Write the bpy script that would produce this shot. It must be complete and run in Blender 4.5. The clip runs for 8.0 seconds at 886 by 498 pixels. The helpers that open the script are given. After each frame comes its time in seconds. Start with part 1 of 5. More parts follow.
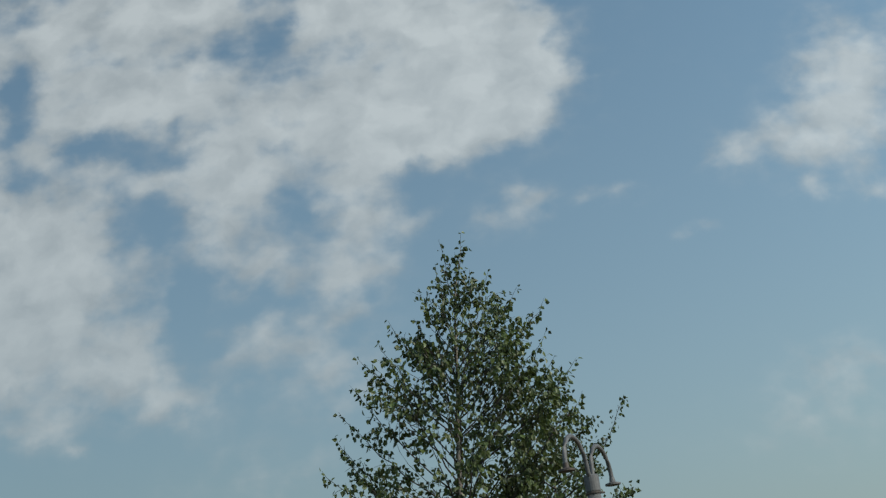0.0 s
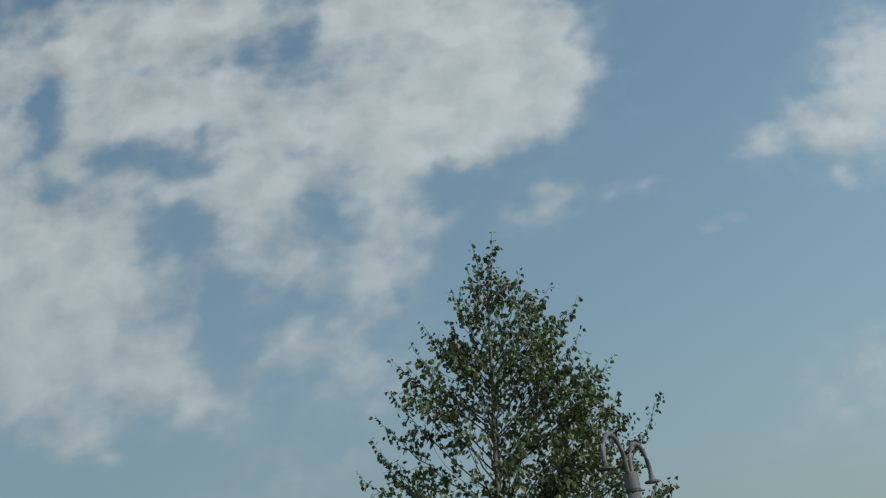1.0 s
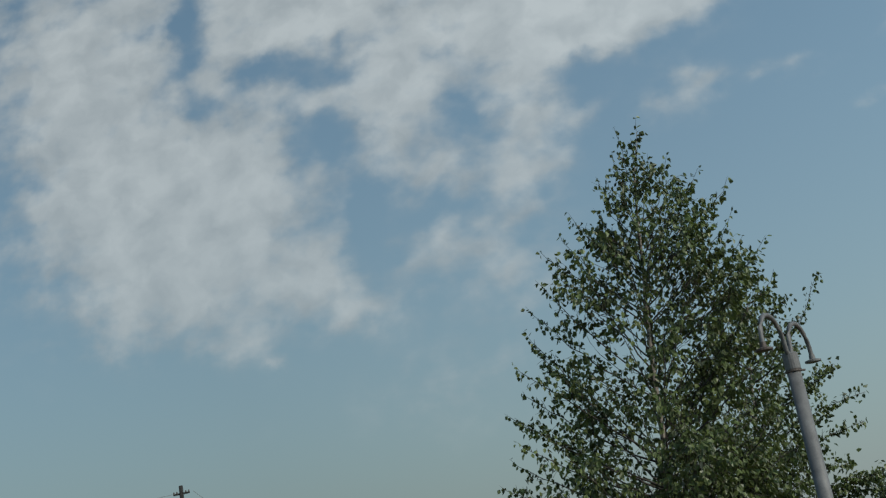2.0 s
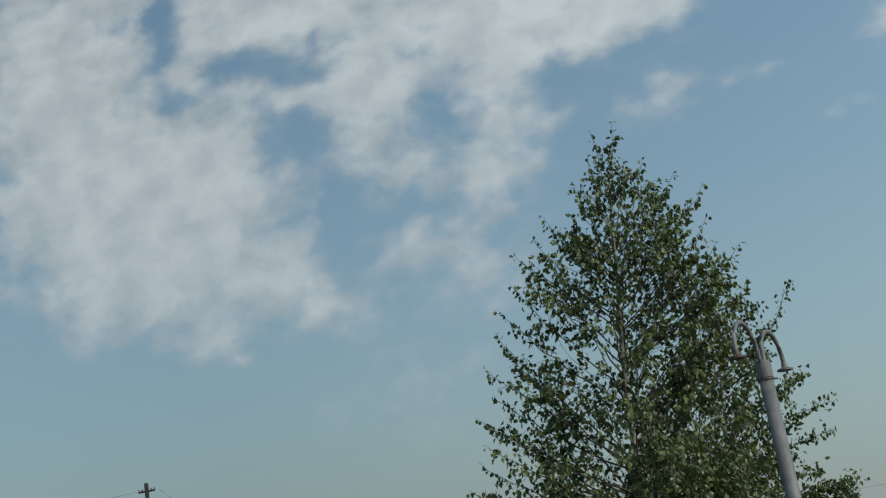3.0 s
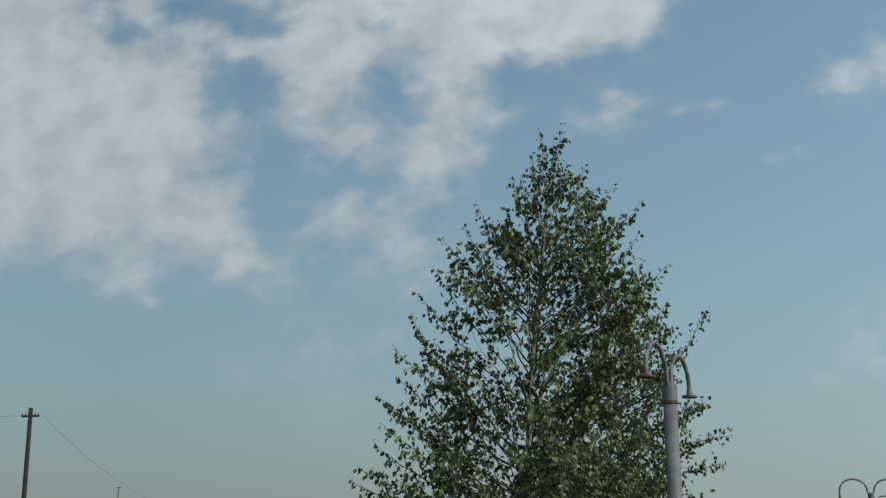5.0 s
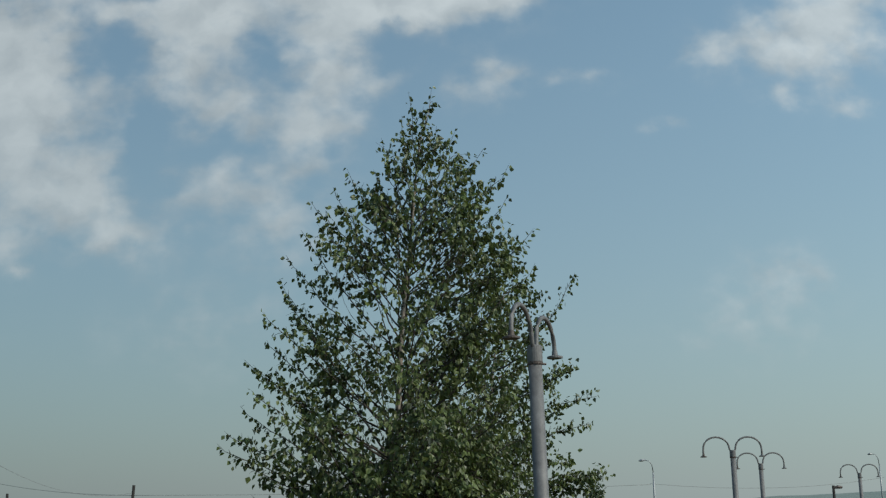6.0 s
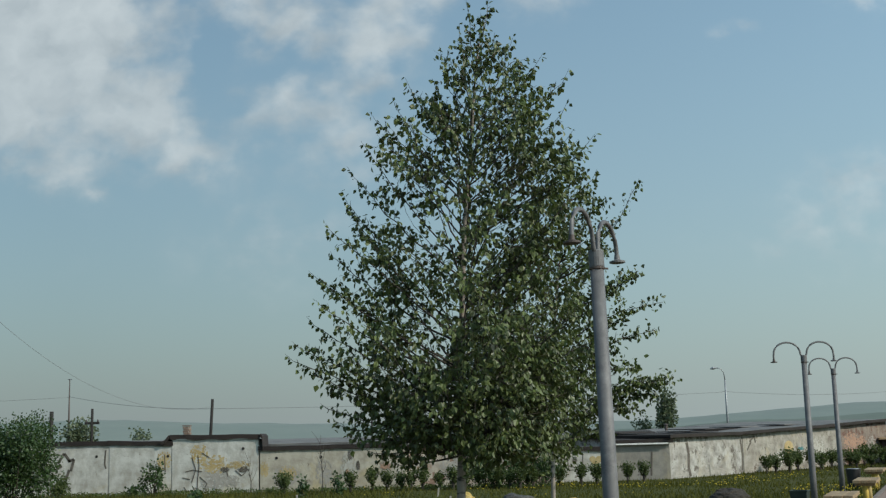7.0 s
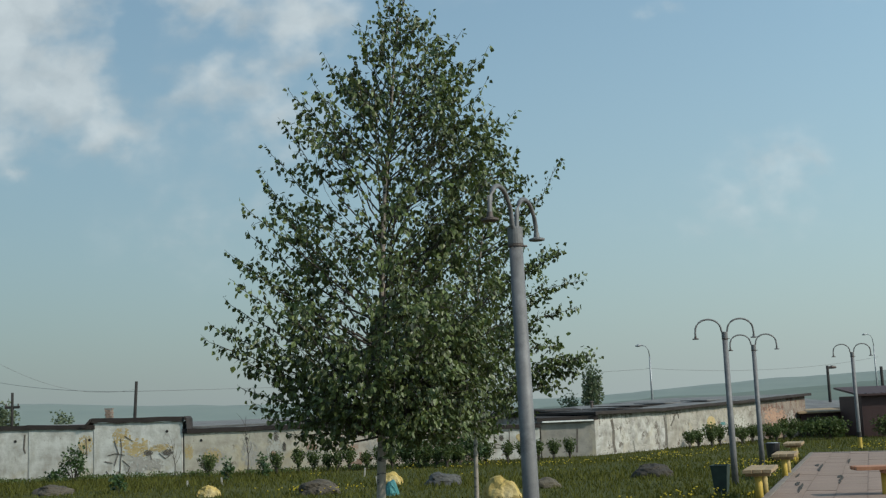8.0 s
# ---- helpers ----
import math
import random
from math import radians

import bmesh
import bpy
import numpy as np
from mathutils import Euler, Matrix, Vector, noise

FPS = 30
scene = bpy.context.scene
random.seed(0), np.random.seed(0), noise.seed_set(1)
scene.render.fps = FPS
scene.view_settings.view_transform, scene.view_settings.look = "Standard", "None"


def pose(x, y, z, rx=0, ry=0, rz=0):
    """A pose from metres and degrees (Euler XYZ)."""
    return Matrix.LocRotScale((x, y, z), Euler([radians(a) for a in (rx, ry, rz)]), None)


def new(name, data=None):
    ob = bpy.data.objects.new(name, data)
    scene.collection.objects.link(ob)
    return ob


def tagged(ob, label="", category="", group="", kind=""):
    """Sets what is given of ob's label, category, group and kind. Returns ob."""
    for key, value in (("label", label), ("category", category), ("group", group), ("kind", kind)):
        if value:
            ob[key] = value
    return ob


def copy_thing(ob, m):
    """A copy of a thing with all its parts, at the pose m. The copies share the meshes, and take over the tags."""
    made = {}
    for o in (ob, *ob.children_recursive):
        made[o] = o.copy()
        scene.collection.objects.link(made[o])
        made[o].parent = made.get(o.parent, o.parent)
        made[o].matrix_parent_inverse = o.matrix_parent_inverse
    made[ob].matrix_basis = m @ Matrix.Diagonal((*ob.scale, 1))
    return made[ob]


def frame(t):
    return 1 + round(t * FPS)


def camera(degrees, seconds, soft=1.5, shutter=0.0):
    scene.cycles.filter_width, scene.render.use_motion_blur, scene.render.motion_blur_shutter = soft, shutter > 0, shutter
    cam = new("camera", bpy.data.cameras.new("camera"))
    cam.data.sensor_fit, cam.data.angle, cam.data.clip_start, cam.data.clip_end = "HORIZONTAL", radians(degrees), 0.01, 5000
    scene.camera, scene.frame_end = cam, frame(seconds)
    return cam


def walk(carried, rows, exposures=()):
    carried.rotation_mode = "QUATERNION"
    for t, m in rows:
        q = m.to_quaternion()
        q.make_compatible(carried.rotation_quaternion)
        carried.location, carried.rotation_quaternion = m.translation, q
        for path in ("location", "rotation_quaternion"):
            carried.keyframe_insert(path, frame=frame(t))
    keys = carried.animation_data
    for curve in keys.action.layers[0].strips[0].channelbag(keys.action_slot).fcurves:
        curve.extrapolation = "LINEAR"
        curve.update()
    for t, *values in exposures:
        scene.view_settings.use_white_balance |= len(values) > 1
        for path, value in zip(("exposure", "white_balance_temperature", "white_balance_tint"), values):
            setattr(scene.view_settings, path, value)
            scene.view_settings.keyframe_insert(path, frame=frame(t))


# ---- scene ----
# ---------------------------------------------------------------- camera
cam = camera(42.0, 8.0, soft=1.3)
PATH = [
    (0.0, pose(-0.108, -0.463, 1.663, 110.25, 6.86, 3.85)),
    (0.5, pose(-0.119, -0.444, 1.671, 110.17, 7.41, 4.64)),
    (1.0, pose(-0.140, -0.431, 1.682, 110.49, 7.72, 5.69)),
    (1.2, pose(-0.161, -0.436, 1.687, 110.54, 7.08, 7.39)),
    (1.5, pose(-0.165, -0.445, 1.660, 108.62, 8.80, 12.15)),
    (1.7, pose(-0.161, -0.443, 1.651, 107.11, 8.54, 13.78)),
    (2.8, pose(-0.183, -0.365, 1.679, 105.91, 7.83, 12.20)),
    (3.0, pose(-0.190, -0.346, 1.690, 106.25, 7.88, 11.87)),
    (3.5, pose(-0.186, -0.302, 1.686, 107.00, 7.46, 11.34)),
    (4.0, pose(-0.164, -0.255, 1.697, 106.95, 7.00, 10.28)),
    (4.2, pose(-0.180, -0.242, 1.691, 106.76, 5.65, 9.18)),
    (5.3, pose(-0.240, -0.172, 1.671, 104.65, -3.96, 2.85)),
    (5.5, pose(-0.232, -0.165, 1.661, 104.60, -5.75, 1.05)),
    (5.8, pose(-0.216, -0.163, 1.658, 103.69, -0.86, 0.43)),
    (6.0, pose(-0.148, -0.160, 1.647, 103.42, 0.95, -0.13)),
    (6.2, pose(-0.121, -0.169, 1.631, 103.02, -0.31, -0.87)),
    (6.4, pose(-0.094, -0.172, 1.612, 102.18, -1.83, -0.03)),
    (6.5, pose(-0.088, -0.175, 1.604, 101.66, -1.60, 0.80)),
    (6.6, pose(-0.090, -0.166, 1.601, 100.84, -1.00, 2.25)),
    (6.8, pose(-0.093, -0.148, 1.595, 99.83, 0.55, 3.24)),
    (7.0, pose(-0.081, -0.133, 1.598, 99.22, 1.55, 3.46)),
    (7.2, pose(-0.075, -0.097, 1.597, 98.76, 1.96, 3.32)),
    (7.5, pose(-0.034, -0.050, 1.600, 98.57, 3.44, 3.02)),
    (7.7, pose(-0.048, -0.025, 1.621, 98.47, 3.10, 2.51)),
    (8.0, pose(0.000, 0.000, 1.600, 98.10, 2.28, 0.00)),
]
EXPOSURES = [(0.0, -0.25), (1.0, -0.28), (1.5, -0.33), (1.8, -0.32), (3.0, -0.17), (4.2, -0.15), (5.5, -0.14), (6.2, -0.11), (6.8, 0.01), (7.4, 0.12), (8.0, 0.15)]
walk(cam, PATH, EXPOSURES)

# ---------------------------------------------------------------- light
SUN_TO = Vector((0.80, -0.42, 0.62)).normalized()
sun_data = bpy.data.lights.new("sun", "SUN")
sun_data.energy, sun_data.angle, sun_data.color = 3.0, radians(0.6), (1.0, 0.93, 0.82)
sun = new("sun", sun_data)
sun.matrix_world = Matrix.Translation((0, 0, 40)) @ SUN_TO.to_track_quat("Z", "Y").to_matrix().to_4x4()

# cloud masses: side and rise per metre ahead, half width, half height, weight
CLOUDS = [
    (-0.560, 0.620, 0.125, 0.065, 1.15), (-0.544, 0.532, 0.102, 0.055, 1.15), (-0.331, 0.583, 0.084, 0.035, 1.03), (-0.256, 0.562, 0.057, 0.033, 0.92),
    (-0.340, 0.550, 0.071, 0.016, 0.80), (-0.391, 0.515, 0.021, 0.018, 0.92), (-0.339, 0.488, 0.031, 0.016, 0.80), (-0.285, 0.473, 0.023, 0.016, 0.92),
    (-0.402, 0.435, 0.082, 0.039, 1.15), (-0.516, 0.446, 0.092, 0.056, 1.15), (-0.396, 0.363, 0.098, 0.063, 1.15), (-0.519, 0.375, 0.109, 0.070, 1.03),
    (-0.327, 0.294, 0.048, 0.032, 1.03), (-0.279, 0.253, 0.035, 0.016, 0.80), (-0.481, 0.299, 0.075, 0.037, 0.80), (-0.392, 0.251, 0.036, 0.018, 0.57),
    (-0.369, 0.223, 0.011, 0.006, 0.57)]
CLOUDS_MID = [
    (-0.224, 0.433, 0.040, 0.049, 1.12), (-0.189, 0.377, 0.030, 0.024, 1.00), (-0.211, 0.496, 0.038, 0.037, 1.12), (-0.123, 0.519, 0.081, 0.054, 1.25),
    (-0.097, 0.430, 0.032, 0.065, 1.12), (-0.122, 0.352, 0.036, 0.031, 1.00), (-0.015, 0.506, 0.077, 0.043, 1.25), (0.042, 0.493, 0.035, 0.025, 1.00),
    (-0.037, 0.472, 0.041, 0.015, 0.88), (-0.054, 0.398, 0.028, 0.012, 0.62), (0.036, 0.387, 0.026, 0.020, 0.69), (0.063, 0.407, 0.020, 0.013, 0.62),
    (0.127, 0.397, 0.036, 0.009, 0.53), (0.206, 0.348, 0.015, 0.007, 0.50), (-0.185, 0.296, 0.071, 0.034, 0.69), (-0.132, 0.259, 0.040, 0.029, 0.56),
    (-0.200, 0.177, 0.085, 0.046, 0.40)]
CLOUDS_HIGH = [
    (-0.351, 0.661, 0.119, 0.045, 1.30), (-0.252, 0.658, 0.065, 0.030, 1.04), (-0.040, 0.631, 0.095, 0.037, 1.30), (0.020, 0.569, 0.081, 0.057, 1.30),
    (0.079, 0.547, 0.028, 0.049, 1.04), (0.028, 0.497, 0.037, 0.027, 0.91), (-0.121, 0.624, 0.038, 0.029, 0.78), (0.384, 0.487, 0.047, 0.058, 1.30),
    (0.333, 0.426, 0.046, 0.029, 1.23), (0.257, 0.420, 0.029, 0.015, 0.78), (0.321, 0.376, 0.017, 0.010, 0.78), (0.382, 0.370, 0.017, 0.012, 0.78),
    (0.307, 0.206, 0.040, 0.024, 0.78), (0.271, 0.158, 0.064, 0.028, 0.45), (0.130, 0.521, 0.025, 0.007, 0.39)]
CLOUD_GAPS = [
    (-0.432, 0.590, 0.011, 0.034, -0.75), (-0.422, 0.543, 0.016, 0.012, -0.66), (-0.361, 0.517, 0.021, 0.010, -0.58), (-0.422, 0.491, 0.018, 0.013, -0.66),
    (-0.303, 0.432, 0.033, 0.022, -0.66), (-0.264, 0.347, 0.018, 0.031, -0.83), (-0.441, 0.462, 0.014, 0.008, -0.42), (-0.169, 0.492, 0.018, 0.013, -0.66),
    (-0.153, 0.418, 0.008, 0.008, -0.42), (-0.262, 0.535, 0.007, 0.008, -0.50), (-0.202, 0.332, 0.026, 0.010, -0.42), (-0.048, 0.437, 0.024, 0.011, -0.33),
    (-0.266, 0.300, 0.019, 0.014, -0.42), (-0.581, 0.303, 0.058, 0.012, -0.25)]
CLOUD_GAPS_HIGH = [
    (-0.162, 0.618, 0.020, 0.019, -0.62), (-0.420, 0.587, 0.019, 0.027, -0.54), (-0.077, 0.604, 0.014, 0.014, -0.38), (-0.433, 0.654, 0.015, 0.017, -0.38)]


class Nodes:
    """Short hand for node trees."""

    def __init__(self, tree):
        self.tree = tree
        tree.nodes.clear()

    def add(self, kind, **inputs):
        n = self.tree.nodes.new(kind)
        for k, v in inputs.items():
            self.put(n.inputs[k.replace("_", " ")] if k.replace("_", " ") in n.inputs else n.inputs[int(k[1:])], v)
        return n

    def put(self, socket, v):
        if isinstance(v, bpy.types.NodeSocket):
            self.tree.links.new(v, socket)
        elif v is not None:
            socket.default_value = v

    def math(self, op, a, b=None, c=None, clamp=False):
        n = self.tree.nodes.new("ShaderNodeMath")
        n.operation, n.use_clamp = op, clamp
        for k, v in enumerate((a, b, c)):
            self.put(n.inputs[k], v)
        return n.outputs[0]

    def vmath(self, op, a, b=None):
        n = self.tree.nodes.new("ShaderNodeVectorMath")
        n.operation = op
        self.put(n.inputs[0], a)
        if b is not None:
            self.put(n.inputs[1], b)
        return n

    def noise(self, vec, scale, detail=4.0, rough=0.55, dist=0.0):
        n = self.add("ShaderNodeTexNoise", Scale=scale, Detail=detail, Roughness=rough, Distortion=dist)
        if vec is not None:
            self.put(n.inputs["Vector"], vec)
        return n

    def ramp(self, fac, stops):
        n = self.tree.nodes.new("ShaderNodeValToRGB")
        e = n.color_ramp.elements
        while len(e) < len(stops):
            e.new(0.5)
        for k, (p, col) in enumerate(stops):
            e[k].position, e[k].color = p, (*col, 1) if len(col) == 3 else col
        self.put(n.inputs[0], fac)
        return n.outputs[0]

    def mix(self, fac, a, b, mode="MIX"):
        n = self.tree.nodes.new("ShaderNodeMix")
        n.data_type, n.blend_type = "RGBA", mode
        self.put(n.inputs[0], fac)
        self.put(n.inputs[6], (*a, 1) if isinstance(a, tuple) and len(a) == 3 else a)
        self.put(n.inputs[7], (*b, 1) if isinstance(b, tuple) and len(b) == 3 else b)
        return n.outputs[2]


def build_sky():
    world = bpy.data.worlds.new("sky")
    scene.world = world
    world.use_nodes = True
    n = Nodes(world.node_tree)
    sky = n.add("ShaderNodeTexSky")
    sky.sky_type, sky.sun_disc = "NISHITA", False
    sky.sun_elevation, sky.sun_rotation = math.asin(SUN_TO.z), math.atan2(SUN_TO.x, SUN_TO.y)
    sky.dust_density, sky.air_density, sky.ozone_density = 1.6, 1.0, 1.5
    way = n.add("ShaderNodeTexCoord").outputs["Generated"]
    xyz = n.add("ShaderNodeSeparateXYZ", Vector=way)
    ahead = n.math("MAXIMUM", xyz.outputs[1], 0.12)
    flat = n.add("ShaderNodeCombineXYZ", X=n.math("DIVIDE", xyz.outputs[0], ahead), Y=n.math("DIVIDE", xyz.outputs[2], ahead)).outputs[0]
    warp = n.noise(flat, 20.0, 5.0, 0.55).outputs["Color"]
    shift = n.vmath("MULTIPLY", n.vmath("SUBTRACT", warp, (0.5, 0.5, 0.5)).outputs[0], (0.05, 0.042, 0.0)).outputs[0]
    at = n.vmath("ADD", flat, shift).outputs[0]
    total = None
    for u, v, a, b, k in CLOUDS + CLOUDS_MID + CLOUDS_HIGH + CLOUD_GAPS + CLOUD_GAPS_HIGH:
        d = n.vmath("MULTIPLY", n.vmath("SUBTRACT", at, (u, v, 0)).outputs[0], (1 / a, 1 / b, 0)).outputs[0]
        q = n.vmath("DOT_PRODUCT", d, d).outputs["Value"]
        e = n.math("POWER", 2.718, n.math("MULTIPLY", q, -0.8))
        total = n.math("MULTIPLY_ADD", e, k, total if total is not None else 0.0)
    squat = n.vmath("MULTIPLY", flat, (1.0, 1.25, 1.0)).outputs[0]
    fine = n.noise(squat, 22.0, 3.5, 0.48, 0.0).outputs["Fac"]
    wide = n.noise(way, 2.6, 3.0, 0.5).outputs["Fac"]
    puff = n.noise(squat, 40.0, 3.0, 0.45, 0.0).outputs["Fac"]
    # the billows belong to the cloud masses and fade out in the clear air
    body = n.add("ShaderNodeMapRange", Value=total, From_Min=-0.1, From_Max=0.45).outputs[0]
    rough = n.math("ADD", n.math("MULTIPLY", n.math("SUBTRACT", fine, 0.5), 1.6), n.math("MULTIPLY", n.math("SUBTRACT", puff, 0.5), 1.3))
    rough = n.math("ADD", rough, n.math("MULTIPLY", n.math("SUBTRACT", wide, 0.55), 0.4))
    dens = n.math("MULTIPLY_ADD", rough, body, total)
    soft_edge = n.add("ShaderNodeMapRange", Value=dens, From_Min=0.0, From_Max=1.4)
    soft_edge.interpolation_type = "SMOOTHSTEP"
    cover = n.math("MULTIPLY", soft_edge.outputs[0], 0.96)
    relief = n.noise(n.vmath("MULTIPLY", at, (1.0, 1.2, 1.0)).outputs[0], 22.0, 4.0, 0.48).outputs["Fac"]
    thick = n.add("ShaderNodeMapRange", Value=total, From_Min=0.5, From_Max=1.6).outputs[0]
    lit = n.math("ADD", n.math("MULTIPLY_ADD", relief, 1.7, -0.45), n.math("MULTIPLY", thick, 0.35), clamp=True)
    white = n.mix(lit, (0.385, 0.445, 0.472), (0.70, 0.765, 0.775))
    blue = n.vmath("MULTIPLY", sky.outputs[0], (0.119, 0.172, 0.168)).outputs[0]
    # thin summer haze that thickens to the skyline
    haze = n.math("POWER", 2.718, n.math("MULTIPLY", n.math("MAXIMUM", xyz.outputs[2], 0.0), -2.5))
    hazy = n.mix(n.math("MULTIPLY", haze, 0.97), blue, (0.336, 0.393, 0.394))
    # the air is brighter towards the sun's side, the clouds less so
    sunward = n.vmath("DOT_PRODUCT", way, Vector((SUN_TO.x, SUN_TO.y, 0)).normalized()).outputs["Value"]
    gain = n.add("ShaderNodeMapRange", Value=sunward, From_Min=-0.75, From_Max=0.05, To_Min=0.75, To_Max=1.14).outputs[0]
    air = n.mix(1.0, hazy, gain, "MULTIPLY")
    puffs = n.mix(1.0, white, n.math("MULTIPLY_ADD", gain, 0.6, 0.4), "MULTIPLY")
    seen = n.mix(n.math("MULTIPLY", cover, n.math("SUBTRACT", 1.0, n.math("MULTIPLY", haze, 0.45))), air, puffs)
    out = n.add("ShaderNodeBackground", Color=seen, Strength=1.0)
    n.add("ShaderNodeOutputWorld", Surface=out.outputs[0])


build_sky()

# ---------------------------------------------------------------- materials


def surface(name, make):
    """A Principled material; make(n, bsdf) sets it up and may return a height for the bump."""
    m = bpy.data.materials.new(name)
    m.use_nodes = True
    n = Nodes(m.node_tree)
    b = n.add("ShaderNodeBsdfPrincipled")
    h = make(n, b)
    if h is not None:
        height, strength, distance = h
        bump = n.add("ShaderNodeBump", Strength=strength, Distance=distance, Height=height)
        n.put(b.inputs["Normal"], bump.outputs[0])
    n.add("ShaderNodeOutputMaterial", Surface=b.outputs[0])
    return m


def mottled(name, dark, light, scale=8.0, rough=0.8, metal=0.0, bump=0.3, distance=0.01, grain=60.0, per_object=0.0, tint=None):
    """Two-scale colour variation and grain."""

    def make(n, b):
        at = n.add("ShaderNodeTexCoord").outputs["Object"]
        big = n.noise(at, scale, 5.0, 0.6).outputs["Fac"]
        small = n.noise(at, grain, 3.0, 0.6).outputs["Fac"]
        f = n.math("ADD", n.math("MULTIPLY", big, 0.7), n.math("MULTIPLY", small, 0.3))
        col = n.ramp(f, [(0.32, dark), (0.68, light)])
        if tint:
            spot = n.noise(at, scale * 0.35, 4.0, 0.65).outputs["Fac"]
            col = n.mix(n.add("ShaderNodeMapRange", Value=spot, From_Min=0.5, From_Max=0.66).outputs[0], col, tint)
        if per_object:
            r = n.add("ShaderNodeObjectInfo").outputs["Random"]
            hsv = n.add("ShaderNodeHueSaturation", Color=col, Value=n.math("MULTIPLY_ADD", r, 2 * per_object, 1 - per_object))
            col = hsv.outputs[0]
        n.put(b.inputs["Base Color"], col)
        n.put(b.inputs["Roughness"], n.math("MULTIPLY_ADD", small, 0.2, rough - 0.1))
        b.inputs["Metallic"].default_value = metal
        return (small, bump, distance) if bump else None

    return surface(name, make)


def foliage(name, dark, light, through_light, gloss=0.45, shine=0.5, thin=0.28):
    """Leaves that let some light through, each one a little different."""
    m = bpy.data.materials.new(name)
    m.use_nodes = True
    n = Nodes(m.node_tree)
    r = n.add("ShaderNodeNewGeometry").outputs["Random Per Island"]
    at = n.add("ShaderNodeTexCoord").outputs["Object"]
    patch = n.noise(at, 2.2, 3.0, 0.6).outputs["Fac"]
    f = n.math("MULTIPLY_ADD", patch, 0.6, n.math("MULTIPLY", r, 0.55))
    col = n.ramp(f, [(0.2, dark), (0.8, light)])
    b = n.add("ShaderNodeBsdfPrincipled", Base_Color=col, Roughness=gloss)
    b.inputs["Specular IOR Level"].default_value = shine
    t = n.add("ShaderNodeBsdfTranslucent", Color=n.mix(0.5, col, through_light))
    both = n.add("ShaderNodeMixShader", Fac=thin)
    n.put(both.inputs[1], b.outputs[0])
    n.put(both.inputs[2], t.outputs[0])
    n.add("ShaderNodeOutputMaterial", Surface=both.outputs[0])
    return m


LEAF = foliage("birch_leaf", (0.016, 0.023, 0.011), (0.112, 0.145, 0.042), (0.16, 0.20, 0.03), 0.45, 0.45, 0.18)
LEAF_BUSH = foliage("bush_leaf", (0.022, 0.042, 0.014), (0.058, 0.10, 0.028), (0.08, 0.15, 0.03))
LEAF_HEDGE = foliage("hedge_leaf", (0.034, 0.05, 0.017), (0.09, 0.12, 0.036), (0.11, 0.16, 0.03), 0.6, 0.25)
# leaves of the distant trees, colour lightened to imitate the haze before them
LEAF_FAR_HAZY = foliage("haze_tinted_far_leaf", (0.075, 0.095, 0.055), (0.14, 0.17, 0.095), (0.14, 0.19, 0.07))
GRASS_BLADE = foliage("grass_blade", (0.054, 0.056, 0.013), (0.100, 0.101, 0.023), (0.12, 0.125, 0.02), 0.8, 0.1)
FLOWER = mottled("dandelion_yellow", (0.38, 0.29, 0.01), (0.58, 0.43, 0.02), 20, 0.7, bump=0)
GREY_PAINT = mottled("grey_lamp_paint", (0.070, 0.067, 0.068), (0.178, 0.172, 0.174), 9, 0.6, 0.0, 0.25, 0.004, 70, tint=(0.12, 0.117, 0.117))
DARK_STEEL = mottled("dark_steel", (0.05, 0.04, 0.035), (0.12, 0.09, 0.08), 30, 0.6, 0.3, 0.2, 0.003)
GALVANISED = mottled("weathered_galvanised_steel", (0.22, 0.23, 0.24), (0.34, 0.35, 0.36), 6, 0.5, 0.4, 0.1, 0.003)
TAR_WOOD = mottled("tarred_timber", (0.010, 0.009, 0.008), (0.028, 0.024, 0.021), 6, 0.9, 0, 0.5, 0.01)
YELLOW_PAINT = mottled("yellow_paint", (0.33, 0.21, 0.03), (0.53, 0.37, 0.06), 4, 0.7, 0, 0.4, 0.01, 40, tint=(0.36, 0.27, 0.10))
YELLOW_STONE = mottled("yellow_painted_stone", (0.28, 0.19, 0.05), (0.50, 0.37, 0.12), 3, 0.85, 0, 0.6, 0.03, 25, tint=(0.40, 0.32, 0.17))
STONE = mottled("grey_boulder", (0.036, 0.029, 0.021), (0.10, 0.08, 0.058), 4, 0.95, 0, 0.8, 0.03, 25)
SOIL = mottled("bare_soil", (0.05, 0.04, 0.03), (0.12, 0.10, 0.07), 5, 0.95, 0, 0.8, 0.03, 30)
EARTH = mottled("dark_earth", (0.022, 0.018, 0.014), (0.055, 0.045, 0.034), 5, 0.95, 0, 0.8, 0.03, 30)
TYRE = mottled("painted_tyre", (0.04, 0.038, 0.036), (0.085, 0.082, 0.078), 6, 0.8, 0, 0.4, 0.01, 30)
TEAL = mottled("teal_paint", (0.02, 0.12, 0.13), (0.05, 0.2, 0.2), 5, 0.7, 0, 0.3, 0.01)
BENCH_WOOD = mottled("weathered_bench_board", (0.20, 0.13, 0.07), (0.36, 0.26, 0.15), 5, 0.8, 0, 0.5, 0.006, 45)
RED_WOOD = mottled("reddish_stained_board", (0.26, 0.10, 0.05), (0.42, 0.20, 0.11), 5, 0.7, 0, 0.5, 0.006, 45)
BIN_GREEN = mottled("dark_green_bin_metal", (0.012, 0.022, 0.018), (0.032, 0.05, 0.04), 7, 0.6, 0.2, 0.2, 0.004)
BIN_BLACK = mottled("black_bin_plastic", (0.015, 0.015, 0.017), (0.035, 0.035, 0.038), 7, 0.4, 0, 0.2, 0.004)
